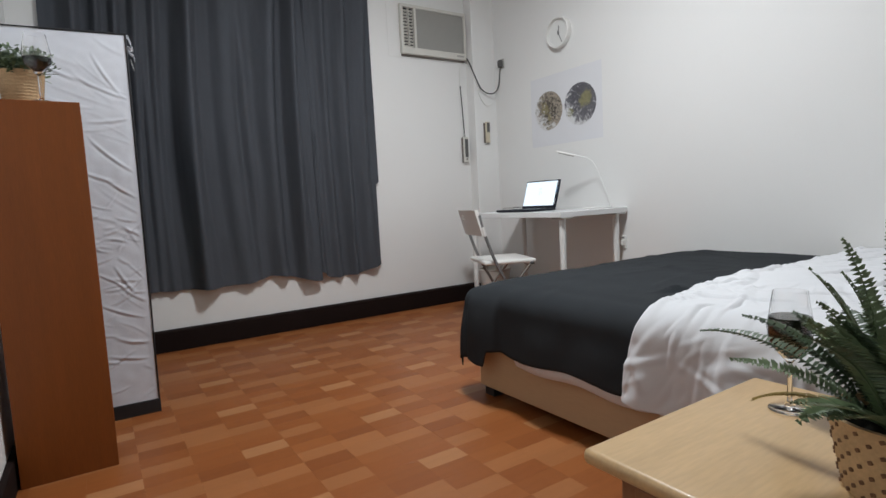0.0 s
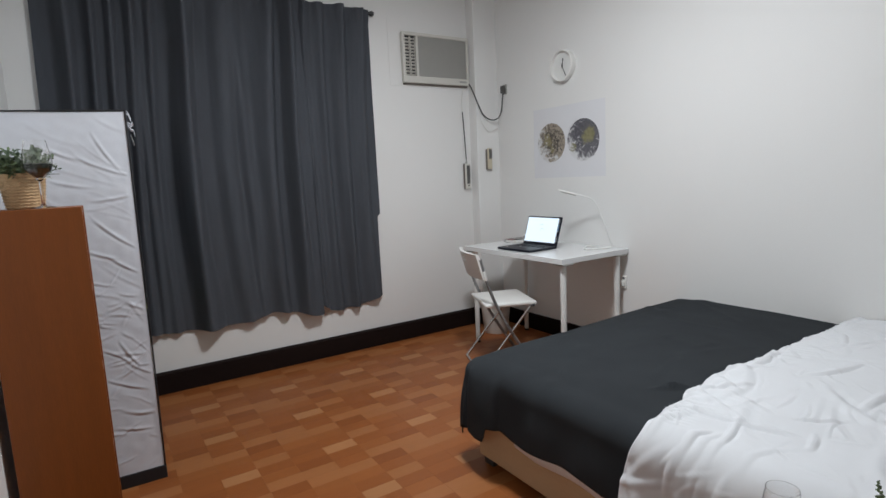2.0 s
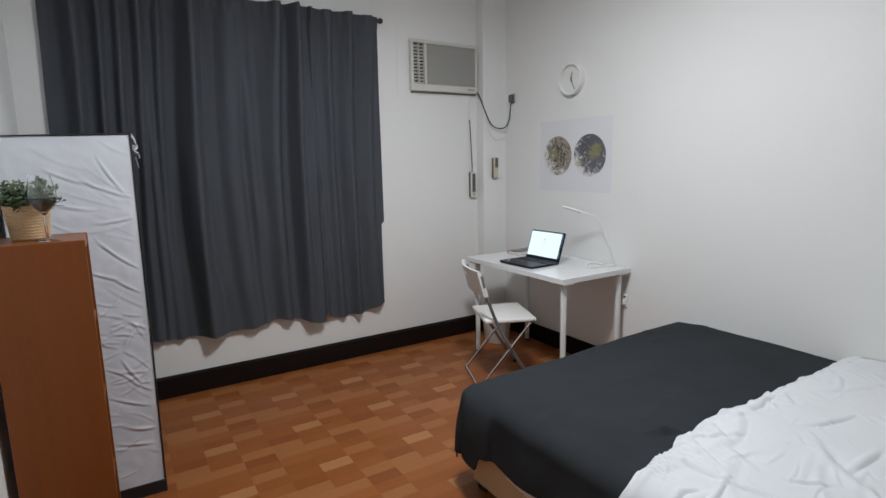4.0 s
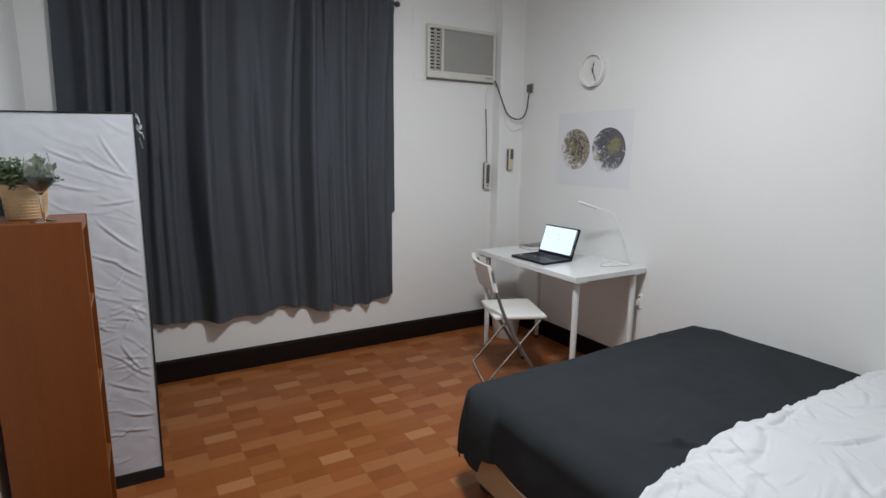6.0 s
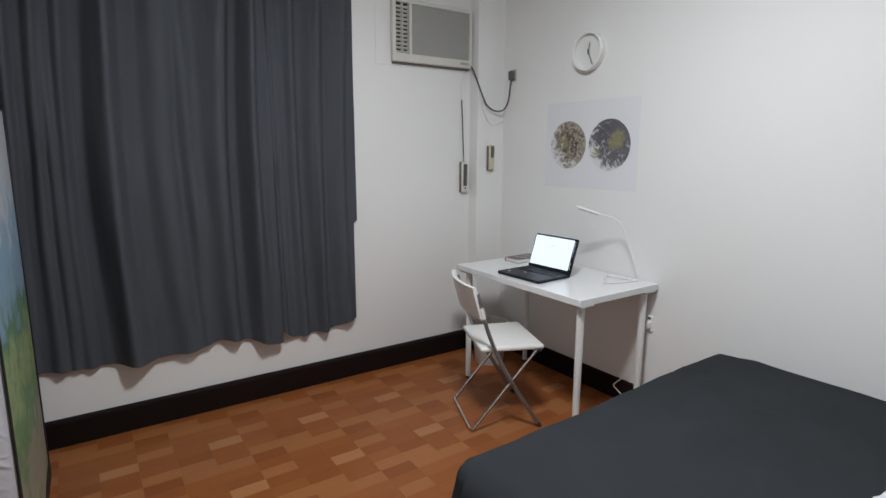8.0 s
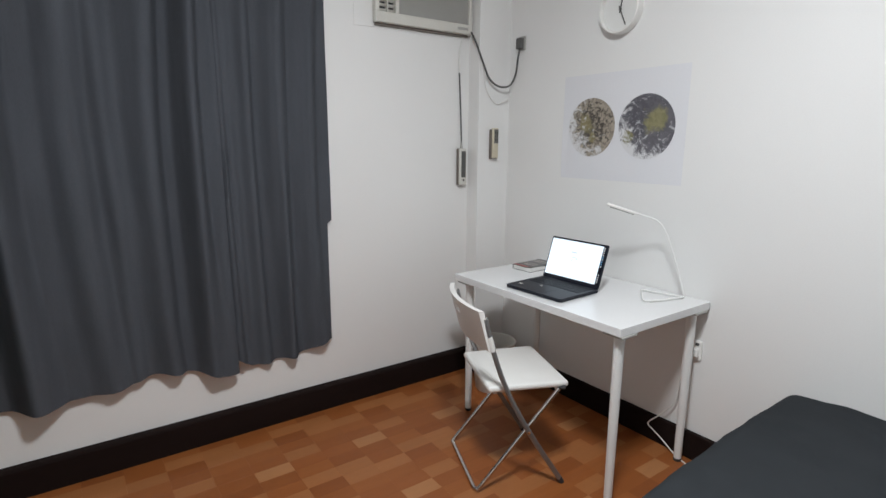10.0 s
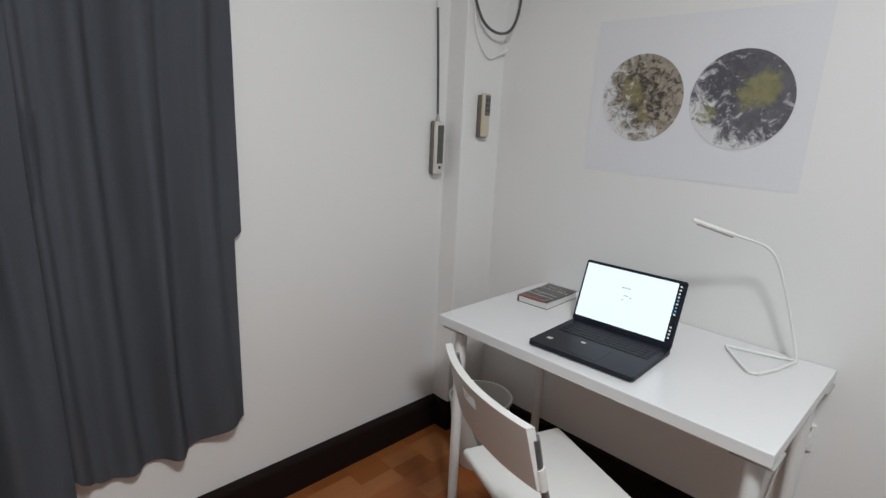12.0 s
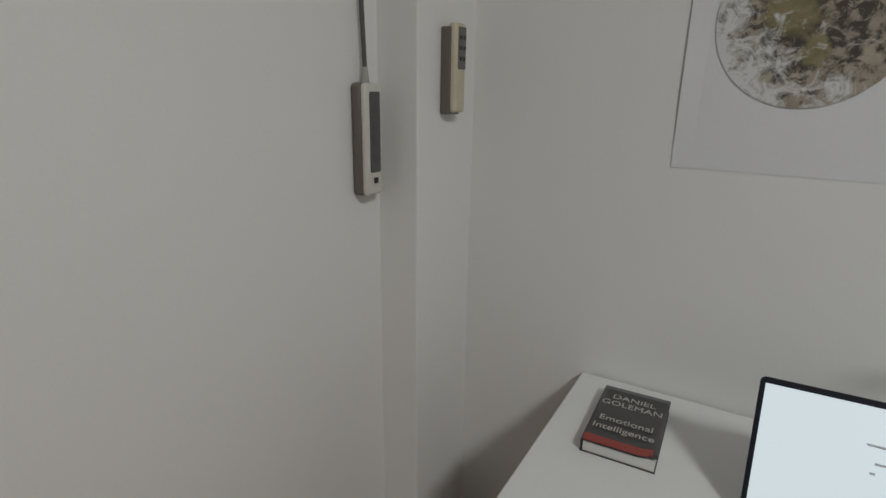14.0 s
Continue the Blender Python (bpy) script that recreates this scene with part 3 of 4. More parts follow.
book = thing("book", pose(2.917, 3.130, 0.742, 0, 0, -88), "black paperback book with a red band on the desk", "book")
part("page_block", box(-0.060, 0.061, -0.099, 0.099, 0.0015, 0.0225), PAGES, book)
part("back_cover", box(-0.063, 0.063, -0.102, 0.102, 0, 0.0015), COVER, book)


def cover_sheet(u, v):
    x, y = -0.063 + 0.126 * u, -0.102 + 0.204 * v
    return (x, y, 0.0232 + 0.006 * smooth01((u - 0.75) / 0.25) * smooth01((0.5 - v) / 0.5) + 0.003 * smooth01((v - 0.8) / 0.2))


thicken(part("front_cover", sheet(12, 16, cover_sheet), COVER, book, smooth=True), 0.0012)
part("spine", box(-0.0645, -0.062, -0.102, 0.102, 0, 0.024, 0.0008, 1), COVER, book)
part("red_band", sheet(8, 2, lambda u, v: (-0.0625 + 0.118 * u, -0.099 + 0.022 * v, 0.0242 + 0.006 * smooth01((u * 0.94 - 0.75) / 0.25) * 0.9)), COVER_RED, book, "red band")
for body, y, s in (("DANIEL", 0.062, 0.024), ("GOLEMAN", 0.036, 0.024), ("Emotional", -0.026, 0.024), ("Intelligence", -0.055, 0.024)):
    lettering("lettering", body, s, COVER_TEXT, pose(-0.002, y, 0.0272 if y < 0 else 0.0246), book)


# ---------------------------------------------------------------- desk lamp
lamp = thing("desk_lamp", pose(0, 0, 0), "slim white bent-wire desk lamp, switched off", "desk lamp")
zt = 0.742
part("base", tube(curve_points([(2.862, 2.40, zt + 0.0065), (2.858, 2.425, zt + 0.0065), (2.92, 2.475, zt + 0.006), (2.985, 2.522, zt + 0.006), (3.0, 2.515, zt + 0.006), (3.02, 2.44, zt + 0.006), (3.04, 2.37, zt + 0.007), (3.045, 2.353, zt + 0.012)], 6), 0.0040, 10), WHITE_METAL, lamp, smooth=True)
part("base_bar", tube([(2.862, 2.40, zt + 0.0065), (2.93, 2.375, zt + 0.0065), (3.04, 2.352, zt + 0.0065)], 0.0045, 10), WHITE_METAL, lamp, smooth=True)
part("stem", tube(curve_points([(3.045, 2.352, zt + 0.008), (3.03, 2.375, 0.84), (3.005, 2.412, 0.97), (2.985, 2.44, 1.045), (2.968, 2.463, 1.075), (2.945, 2.492, 1.09), (2.91, 2.535, 1.105)], 6), 0.0036, 10), WHITE_METAL, lamp, smooth=True)
part("head", tube([(2.912, 2.532, 1.104), (2.905, 2.541, 1.107), (2.84, 2.622, 1.138), (2.836, 2.627, 1.14)], [0.005, 0.0068, 0.0062, 0.005], 12), WHITE_PLASTIC, lamp, "slim white lamp head", smooth=True)
part("led_strip", tube([(2.908, 2.538, 1.0995), (2.845, 2.616, 1.1295)], 0.0042, 8), GREY_PLASTIC, lamp, "grey lens under the lamp head", smooth=True)
part("cord", tube(curve_points([(3.078, 2.295, 0.50), (3.075, 2.325, 0.44), (3.07, 2.345, 0.36), (3.07, 2.362, 0.245), (3.068, 2.43, 0.15), (3.066, 2.482, 0.088), (3.064, 2.45, 0.065), (3.06, 2.405, 0.045), (3.05, 2.33, 0.008), (3.02, 2.25, 0.005), (2.99, 2.16, 0.005), (2.99, 2.08, 0.005), (3.05, 2.02, 0.005)]), 0.0032, 6), WHITE_PLASTIC, lamp, "thin white cord", smooth=True)
outlet = thing("outlet", pose(0, 0, 0), "white wall outlet with plug below the desk", "socket")
part("plate", box(WALL_B - 0.012, WALL_B + 0.002, 2.275, 2.312, 0.468, 0.555, 0.004), WHITE_PLASTIC, outlet)
part("plug", box(WALL_B - 0.034, WALL_B - 0.010, 2.282, 2.306, 0.488, 0.525, 0.005), WHITE_PLASTIC, outlet)
part("plug_shade", box(WALL_B - 0.0135, WALL_B - 0.0115, 2.285, 2.302, 0.535, 0.547), CORD_GREY, outlet)


# ---------------------------------------------------------------- bin
bin_ob = thing("waste_bin", pose(2.818, 3.338, 0), "small round milky-white plastic waste bin", "bin")
part("bucket", lathe([(0, 0.004), (0.088, 0.004), (0.092, 0.0), (0.096, 0.004), (0.124, 0.275), (0.130, 0.279), (0.130, 0.288), (0.121, 0.288), (0.119, 0.27), (0.091, 0.012), (0, 0.012)], 40), BIN_PLASTIC, bin_ob, smooth=True)


# ---------------------------------------------------------------- folding chair
def folding_chair(m):
    t = thing("folding_chair", m, "white folding chair with chrome tube legs at the desk", "chair")
    hw = 0.205

    bm = box(-0.135, 0.205, -0.2, 0.2, 0.425, 0.452, 0.011, 3)
    for v in bm.verts:
        if v.co.x < -0.05:
            v.co.y *= 1 - 0.06 * (-0.05 - v.co.x) / 0.09
        v.co.z -= 0.007 * math.cos(v.co.y * 6) * (1 if v.co.z > 0.44 else 0.4) * smooth01((0.16 - abs(v.co.x - 0.035)) / 0.05)
    part("seat", bm, WHITE_PLASTIC, t, "white moulded seat", smooth=True, angle=35)

    def back_point(u, v, d):
        y = (u - 0.5) * 2 * (hw + 0.012)
        bow = 0.038 * (1 - (2 * u - 1) ** 2)
        z = 0.615 + 0.162 * v
        return (-0.128 - 0.27 * (z - 0.615) - bow + d, y, z)

    bm = bmesh.new()
    n = 20
    for u0, u1, v0, v1 in ((0, 1, 0, 0.62), (0, 0.42, 0.62, 0.82), (0.58, 1, 0.62, 0.82), (0, 1, 0.82, 1)):
        k = max(3, int(n * (u1 - u0)))
        for d in (0, -0.021):
            sheet(k, 2, lambda u, v: back_point(u0 + (u1 - u0) * u, v0 + (v1 - v0) * v, d), bm)
        for c in (0, 1):
            sheet(k, 1, lambda u, v: back_point(u0 + (u1 - u0) * u, v0 + (v1 - v0) * c, -0.021 * v), bm)
            sheet(1, 2, lambda u, v: back_point(u0 + (u1 - u0) * c, v0 + (v1 - v0) * v, -0.021 * u), bm)
    bmesh.ops.remove_doubles(bm, verts=bm.verts, dist=0.0005)
    part("backrest", bm, WHITE_PLASTIC, t, "curved white backrest with a grip slot", smooth=True, angle=35)
    for s in (-1, 1):
        y = s * (hw + 0.004)
        pts = curve_points([(-0.162, y, 0.745), (-0.13, y, 0.62), (-0.065, y, 0.44), (0.04, y, 0.24), (0.185, y, 0.012)], 5)
        part("back_leg", tube(pts, 0.0125, 10, flat=0.7), POST_GREY, t, "matte grey flat tube", smooth=True)
        part("sleeve", tube([(-0.146, y, 0.67), (-0.140, y, 0.65), (-0.134, y, 0.628), (-0.130, y, 0.612)], [0.0128, 0.0134, 0.0132, 0.0128], 12), WHITE_PLASTIC, t, smooth=True)
        part("foot_cap", tube([(0.178, y, 0.022), (0.19, y, 0.0)], 0.0125, 10), DARK_PLASTIC, t, smooth=True)
        part("front_leg", tube(curve_points([(0.165, y * 0.93, 0.42), (0.0, y * 0.93, 0.22), (-0.158, y * 0.93, 0.03), (-0.175, y * 0.91, 0.013), (-0.183, y * 0.86, 0.0085)], 5), 0.0085, 10), CHROME, t, smooth=True)
        part("pivot", tube([(0.03, y * 0.9, 0.252), (0.03, y * 1.06, 0.252)], 0.007, 10), CHROME, t, smooth=True)
        part("end_cap", tube([(0.165, y * 0.9, 0.425), (0.19, y * 0.96, 0.425)], 0.01, 8), DARK_PLASTIC, t, smooth=True)
    part("floor_bar", tube([(-0.183, -hw * 0.88, 0.0085), (-0.183, hw * 0.88, 0.0085)], 0.0085, 10), CHROME, t, smooth=True)
    part("cross_bar", tube([(0.16, -hw * 0.95, 0.415), (0.16, hw * 0.95, 0.415)], 0.007, 8), CHROME, t, smooth=True)
    return t


folding_chair(pose(2.379, 2.754, 0, 0, 0, -22))


# ---------------------------------------------------------------- bed
BX0, BY1, BZ = 1.50, 1.845, 0.478


def bed():
    t = thing("bed", pose(0, 0, 0), "low double bed with beige laminate base against the wall", "bed")
    part("base", box(BX0, 3.085, -0.20, BY1 - 0.05, 0.045, 0.24, 0.004), BED_WOOD, t)
    for x in (BX0 + 0.05, 3.0):
        for y in (-0.14, BY1 - 0.085):
            part("foot", box(x - 0.03, x + 0.03, y - 0.03, y + 0.03, 0, 0.047, 0.003), DARK_PLASTIC, t)
    part("mattress", box(BX0 + 0.05, 3.08, -0.19, BY1 - 0.08, 0.24, BZ - 0.02, 0.07, 4), LINEN, t, smooth=True)


bed()


def draped(xl, yf, z0, r, side, seed, ripple):
    """Maps cloth distances past the left edge (a) and the foot edge (b) to a place over a rounded mattress."""
    def place(a, b, x, y, bump):
        d, full = (max(a, 0) ** 6 + max(b, 0) ** 6) ** (1 / 6), math.hypot(max(a, 0), max(b, 0))
        arc = r * math.pi / 2
        if d <= 0:
            return Vector((x, y, z0 + bump))
        if d < arc:
            out, down = r * math.sin(d / r), r * (1 - math.cos(d / r))
        else:
            out, down = r, r + (d - arc)
        nx, ny = max(a, 0) / full, max(b, 0) / full
        flare = ripple * smooth01((d - arc) / 0.12) * (math.sin(9 * (x * 1.3 + y * 2.1) + seed) * 0.5 + 0.7 * wobble(y * 6 + seed, x * 6, 0.3) + 0.3)
        out += flare + 0.008 * smooth01((d - arc) / 0.3) + 0.05 * nx * ny * smooth01(d / 0.3)
        if side:
            out += side(x * ny + y, d) * smooth01(d / 0.1)
        return Vector((min(x, xl) - out * nx if a > 0 else x, y + out * ny if b > 0 else y, z0 - down + bump * (1 - smooth01(d / 0.12))))
    return place


def cloth(name, xl, xr, yb, yf, z0, r, left, foot, seed, ripple, mat, label, category, relief, edge, nu=110, nv=100, left_hem=None, front=None, side=None):
    place = draped(xl, yf, z0, r, side, seed, ripple)

    def f(u, v):
        lh = left_hem(v) if left_hem else left
        s = (xr - xl + lh) * u
        a = lh - s
        x = xl - min(0, a) if a <= 0 else xl
        tt = (yf - yb + foot) * v
        y = yb + tt
        b = y - yf
        yy = y + edge(u) * (1 - v) ** 4 + (front(u) * v ** 6 if front else 0)
        p = place(a, b, x, min(yy, yf + (front(u) if front else 0)) if b > 0 else yy, relief(x, y))
        p.x = min(p.x, 3.094)
        p.z = max(p.z, 0.012)
        return p

    ob = part(name, sheet(nu, nv, f), mat, smooth=True, angle=80)
    thicken(ob, 0.006, 1.0)
    return tagged(ob, label, category)


def soft_creases(count, seed, box4, lengths, widths, heights):
    """Random shallow creases: place, direction, half length, width, height and bend."""
    rnd = random.Random(seed)
    return [(rnd.uniform(box4[0], box4[1]), rnd.uniform(box4[2], box4[3]), rnd.gauss(0.5, 0.6), rnd.uniform(*lengths), rnd.uniform(*widths), rnd.uniform(*heights), rnd.uniform(-2.5, 2.5)) for _ in range(count)]


DUVET_CREASES = soft_creases(90, 4, (1.4, 3.1, -0.2, 1.0), (0.05, 0.24), (0.009, 0.020), (0.002, 0.006)) + soft_creases(260, 41, (1.4, 3.1, -0.2, 1.05), (0.02, 0.09), (0.004, 0.009), (0.001, 0.0032))
# the long pulls across the top: start, end, width, height
for ax, ay, bx, by, wid, hgt in ((1.67, 0.95, 1.67, 0.80, 0.010, 0.010), (1.67, 0.81, 1.70, 0.65, 0.009, 0.009), (1.53, 0.74, 1.69, 0.77, 0.009, 0.008), (2.18, 0.785, 2.41, 0.72, 0.012, 0.008), (1.80, 0.67, 1.89, 0.575, 0.008, 0.007), (2.0, 0.58, 2.21, 0.58, 0.012, 0.008), (2.14, 0.92, 2.50, 1.02, 0.012, 0.010), (2.34, 0.955, 2.56, 1.01, 0.009, 0.008), (1.48, 0.86, 1.57, 0.80, 0.010, 0.008), (1.78, 1.0, 1.95, 0.86, 0.009, 0.007)):
    DUVET_CREASES.append(((ax + bx) / 2, (ay + by) / 2, math.atan2(by - ay, bx - ax), math.hypot(bx - ax, by - ay) * 0.6, wid, hgt, 0.6))
CREASE_CELLS = {}
for crease in DUVET_CREASES:
    reach = crease[3] + 0.06
    for i in range(math.floor((crease[0] - reach) * 10), math.floor((crease[0] + reach) * 10) + 1):
        for j in range(math.floor((crease[1] - reach) * 10), math.floor((crease[1] + reach) * 10) + 1):
            CREASE_CELLS.setdefault((i, j), []).append(crease)


def duvet_relief(x, y):
    out = 0.016 + 0.014 * wobble(x * 2.2, y * 2.2, 5) + 0.004 * wobble(x * 6, y * 6, 2) + 0.0012 * wobble(x * 24, y * 24, 7)
    for cx, cy, ang, half, wid, hgt, bend in CREASE_CELLS.get((math.floor(x * 10), math.floor(y * 10)), ()):
        dx, dy = x - cx, y - cy
        a, b = dx * math.cos(ang) + dy * math.sin(ang), -dx * math.sin(ang) + dy * math.cos(ang)
        b -= bend * a * a
        if abs(a) < half and abs(b) < wid * 2.5:
            fade = (1 - (a / half) ** 2)
            out += hgt * fade * (math.exp(-(b / wid) ** 2) - 0.6 * math.exp(-((b + 1.3 * wid) / wid) ** 2))
    ruffle = smooth01((y - 0.84) / 0.14)
    out += ruffle * (0.0055 * math.sin(2 * math.pi * (x + 0.45 * (y - 0.9) + 0.04 * wobble(x * 5, y * 4, 1)) / (0.062 + 0.02 * wobble(x * 2, 0.3, 6))) * (0.5 + abs(wobble(x * 4, y * 3, 8))) + 0.006 * wobble(x * 7, y * 4, 3))
    return out - 0.026 * smooth01((y - 0.955) / 0.05)


SIDE_CREASES = soft_creases(50, 9, (-0.2, 1.1, 0.05, 0.36), (0.07, 0.18), (0.010, 0.020), (0.003, 0.007)) + soft_creases(40, 29, (0.3, 1.1, 0.05, 0.36), (0.03, 0.08), (0.005, 0.009), (0.001, 0.003))


def duvet_side(y, d):
    out = 0.012 * math.sin(2 * math.pi * (y + 0.05 * wobble(y * 4, d * 3, 2)) / 0.21) * smooth01(d / 0.3) + 0.008 * wobble(y * 9, d * 7, 8)
    for cx, cy, ang, half, wid, hgt, bend in SIDE_CREASES:
        dx, dy = y - cx, d - cy
        if abs(dx) < half + 0.05 and abs(dy) < half + 0.05:
            a, b = dx * math.cos(ang + 0.6) + dy * math.sin(ang + 0.6), -dx * math.sin(ang + 0.6) + dy * math.cos(ang + 0.6)
            if abs(a) < half and abs(b) < wid * 2.5:
                out += hgt * (1 - (a / half) ** 2) * (math.exp(-(b / wid) ** 2) - 0.4 * math.exp(-((b + 1.3 * wid) / wid) ** 2))
    return out


THROW_CREASES = soft_creases(26, 17, (1.45, 3.05, 1.05, 1.85), (0.08, 0.3), (0.015, 0.035), (0.0015, 0.005))


def throw_relief(x, y):
    out = 0.007 * wobble(x * 2.5, y * 2.5, 1) + 0.003 * wobble(x * 7, y * 6, 3) - 0.007 * smooth01((x - 2.2) / 0.6)
    tuck = math.hypot((x - 1.83) / 0.045, (y - 1.068 + 0.6 * (x - 1.83)) / 0.013)
    out += 0.026 * math.exp(-tuck ** 2) - 0.014 * smooth01((y - 1.70) / 0.14) - 0.010 * smooth01((1.66 - x) / 0.12)
    for cx, cy, ang, half, wid, hgt, bend in THROW_CREASES:
        dx, dy = x - cx, y - cy
        a, b = dx * math.cos(ang) + dy * math.sin(ang), -dx * math.sin(ang) + dy * math.cos(ang)
        if abs(a) < half and abs(b) < wid * 2.5:
            out += hgt * (1 - (a / half) ** 2) * math.exp(-(b / wid) ** 2)
    return out


def throw_hem(v):
    """Length of the throw past the bed's long edge: even along the side, a lower flap at the corner."""
    y = 0.90 + 1.265 * v
    out = 0.312 + 0.010 * math.sin(y * 9.0) + 0.008 * wobble(y * 9, 0.2, 4) - 0.035 * smooth01((0.98 - y) / 0.08)
    return out - 0.022 * math.exp(-((y - 1.61) / 0.05) ** 2) + 0.062 * smooth01((y - 1.668) / 0.025)


def throw_side(y, d):
    """The hanging side: shallow waves, and the corner gathered proud of the rest."""
    out = 0.010 * wobble(y * 5, d * 2.5, 3) + 0.004 * wobble(y * 13, d * 5, 1)
    return out + 0.020 * smooth01((y - 1.595 - 0.03 * d) / 0.03) * smooth01((d - 0.06) / 0.12) * smooth01((1.95 - y) / 0.2)


cloth("bedsheet", BX0 + 0.071, 3.085, 0.95, BY1 - 0.085, BZ - 0.014, 0.085, 0.30, 0.18, 2.2, 0.004, LINEN, "white sheet hanging below the dark throw", "bed sheet", lambda x, y: 0.0, lambda u: 0, 60, 50, left_hem=lambda v: 0.322 + 0.006 * math.sin(v * 17) - 0.17 * smooth01((v - 0.595) / 0.02))
cloth("bed_throw", BX0 + 0.060, 3.088, 0.90, BY1 - 0.05, BZ + 0.009, 0.085, 0.32, 0.37, 0.6, 0.012, THROW, "charcoal grey throw folded over the foot of the bed", "bed throw",
      throw_relief, lambda u: 0.02 * math.sin(u * 7) + 0.015 * wobble(u * 8, 0.4, 1),
      side=throw_side, left_hem=throw_hem, front=lambda u: 0.05 * smooth01((u - 0.3) / 0.6), nu=150, nv=150)
cloth("duvet", BX0 + 0.032, 3.09, -0.19, 1.005, BZ + 0.03, 0.095, 0.34, 0.0, 3.3, 0.012, LINEN, "crumpled white cotton duvet on the bed", "duvet", duvet_relief, lambda u: 0, 330, 270, side=duvet_side, front=lambda u: -0.022 - 0.045 * math.exp(-((u - 0.15) / 0.07) ** 2) + 0.048 * smooth01((u - 0.22) / 0.26) + (0.014 * wobble(u * 26, 0.7, 2) + 0.014 * wobble(u * 9, 0.3, 4)) * smooth01((u - 0.12) / 0.1))


# ---------------------------------------------------------------- bedside table
def bedside_table():
    t = thing("bedside_table", pose(0.82, 0.0, 0), "pale wooden bedside table with rounded edges", "bedside table")
    part("tabletop", box(0, 0.56, 0, 0.585, 0.384, 0.412, 0.012, 4), TABLE_WOOD, t, smooth=True, angle=50)
    part("body", box(0.04, 0.52, 0.03, 0.535, 0.05, 0.388, 0.004), TABLE_DARK, t)
    part("drawer_front", box(0.028, 0.041, 0.06, 0.5, 0.22, 0.37, 0.003), TABLE_DARK, t)
    part("knob", tube([(0.028, 0.28, 0.3), (0.018, 0.28, 0.3), (0.01, 0.28, 0.3), (0.004, 0.28, 0.3)], [0.006, 0.007, 0.013, 0.009], 12), TABLE_WOOD, t, smooth=True)
    for x in (0.07, 0.49):
        for y in (0.06, 0.49):
            part("leg", box(x - 0.02, x + 0.02, y - 0.02, y + 0.02, 0, 0.052, 0.003), TABLE_DARK, t)


bedside_table()


def goblet(m, h, r, fill, label, dry=False):
    t = thing("wine_glass", m, label, "glass")
    part("bowl", lathe([(0, 0.0035), (0.012, 0.003), (0.034, 0.0012), (0.036, 0.002), (0.034, 0.004), (0.010, 0.008), (0.0045, 0.016), (0.004, h * 0.4), (0.012, h * 0.44), (r * 0.9, h * 0.56), (r, h * 0.7), (r * 0.74, h), (r * 0.715, h), (r * 0.97, h * 0.7), (r * 0.865, h * 0.56), (0.010, h * 0.452), (0, h * 0.45)], 40), GLASS, t, smooth=True)
    part("drink", lathe([(0, h * 0.455), (0.0095, h * 0.456), (r * 0.855, h * 0.562), (r * 0.94, h * 0.63), (r * 0.93, h * fill), (0, h * fill)], 40), WINE, t, "dark drink in the glass", smooth=True)
    return t


goblet(pose(1.238, 0.445, 0.412), 0.23, 0.039, 0.79, "stemmed wine glass half full of a dark drink")
goblet(pose(0.055, 2.122, 1.222), 0.215, 0.040, 0.655, "stemmed glass with a dark drink on the shelf")


# ---------------------------------------------------------------- plants
def frond(m, length, droop, width, mat, parent, seed, bend=0.0):
    """A fern frond: a curved stalk with two rows of small leaflets."""
    bm = bmesh.new()
    rnd = random.Random(seed)
    n = 34
    pts = []
    for i in range(n + 1):
        s = i / n
        pts.append(Vector((length * s * math.cos(0.3 * s), bend * length * s * s, length * (0.42 * s) - droop * s * s)))
    tube(pts, [0.0022 * (1 - 0.75 * i / n) for i in range(n + 1)], 5, bm)
    for i in range(3, n + 1):
        s = i / n
        d = (pts[i] - pts[i - 1]).normalized()
        side = d.cross(Vector((0, 0, 1))).normalized()
        up = side.cross(d)
        l = width * math.sin(math.pi * min(0.97, 0.12 + 0.86 * s)) ** 0.8 * rnd.uniform(0.85, 1.1)
        for k in (-1, 1):
            w = 0.0036 * rnd.uniform(0.8, 1.1)
            o = pts[i] + d * rnd.uniform(-0.002, 0.002)
            q = (side * k + d * 0.12 + up * 0.25).normalized()
            vs = [o - d * w * 0.5, o + q * l * 0.4 - d * w + up * 0.002, o + q * l - up * 0.003, o + q * l * 0.45 + d * w + up * 0.002, o + d * w * 0.5]
            bm.faces.new([bm.verts.new(v) for v in vs])
    ob = part("frond", bm, mat, parent)
    ob.matrix_local = m
    return ob


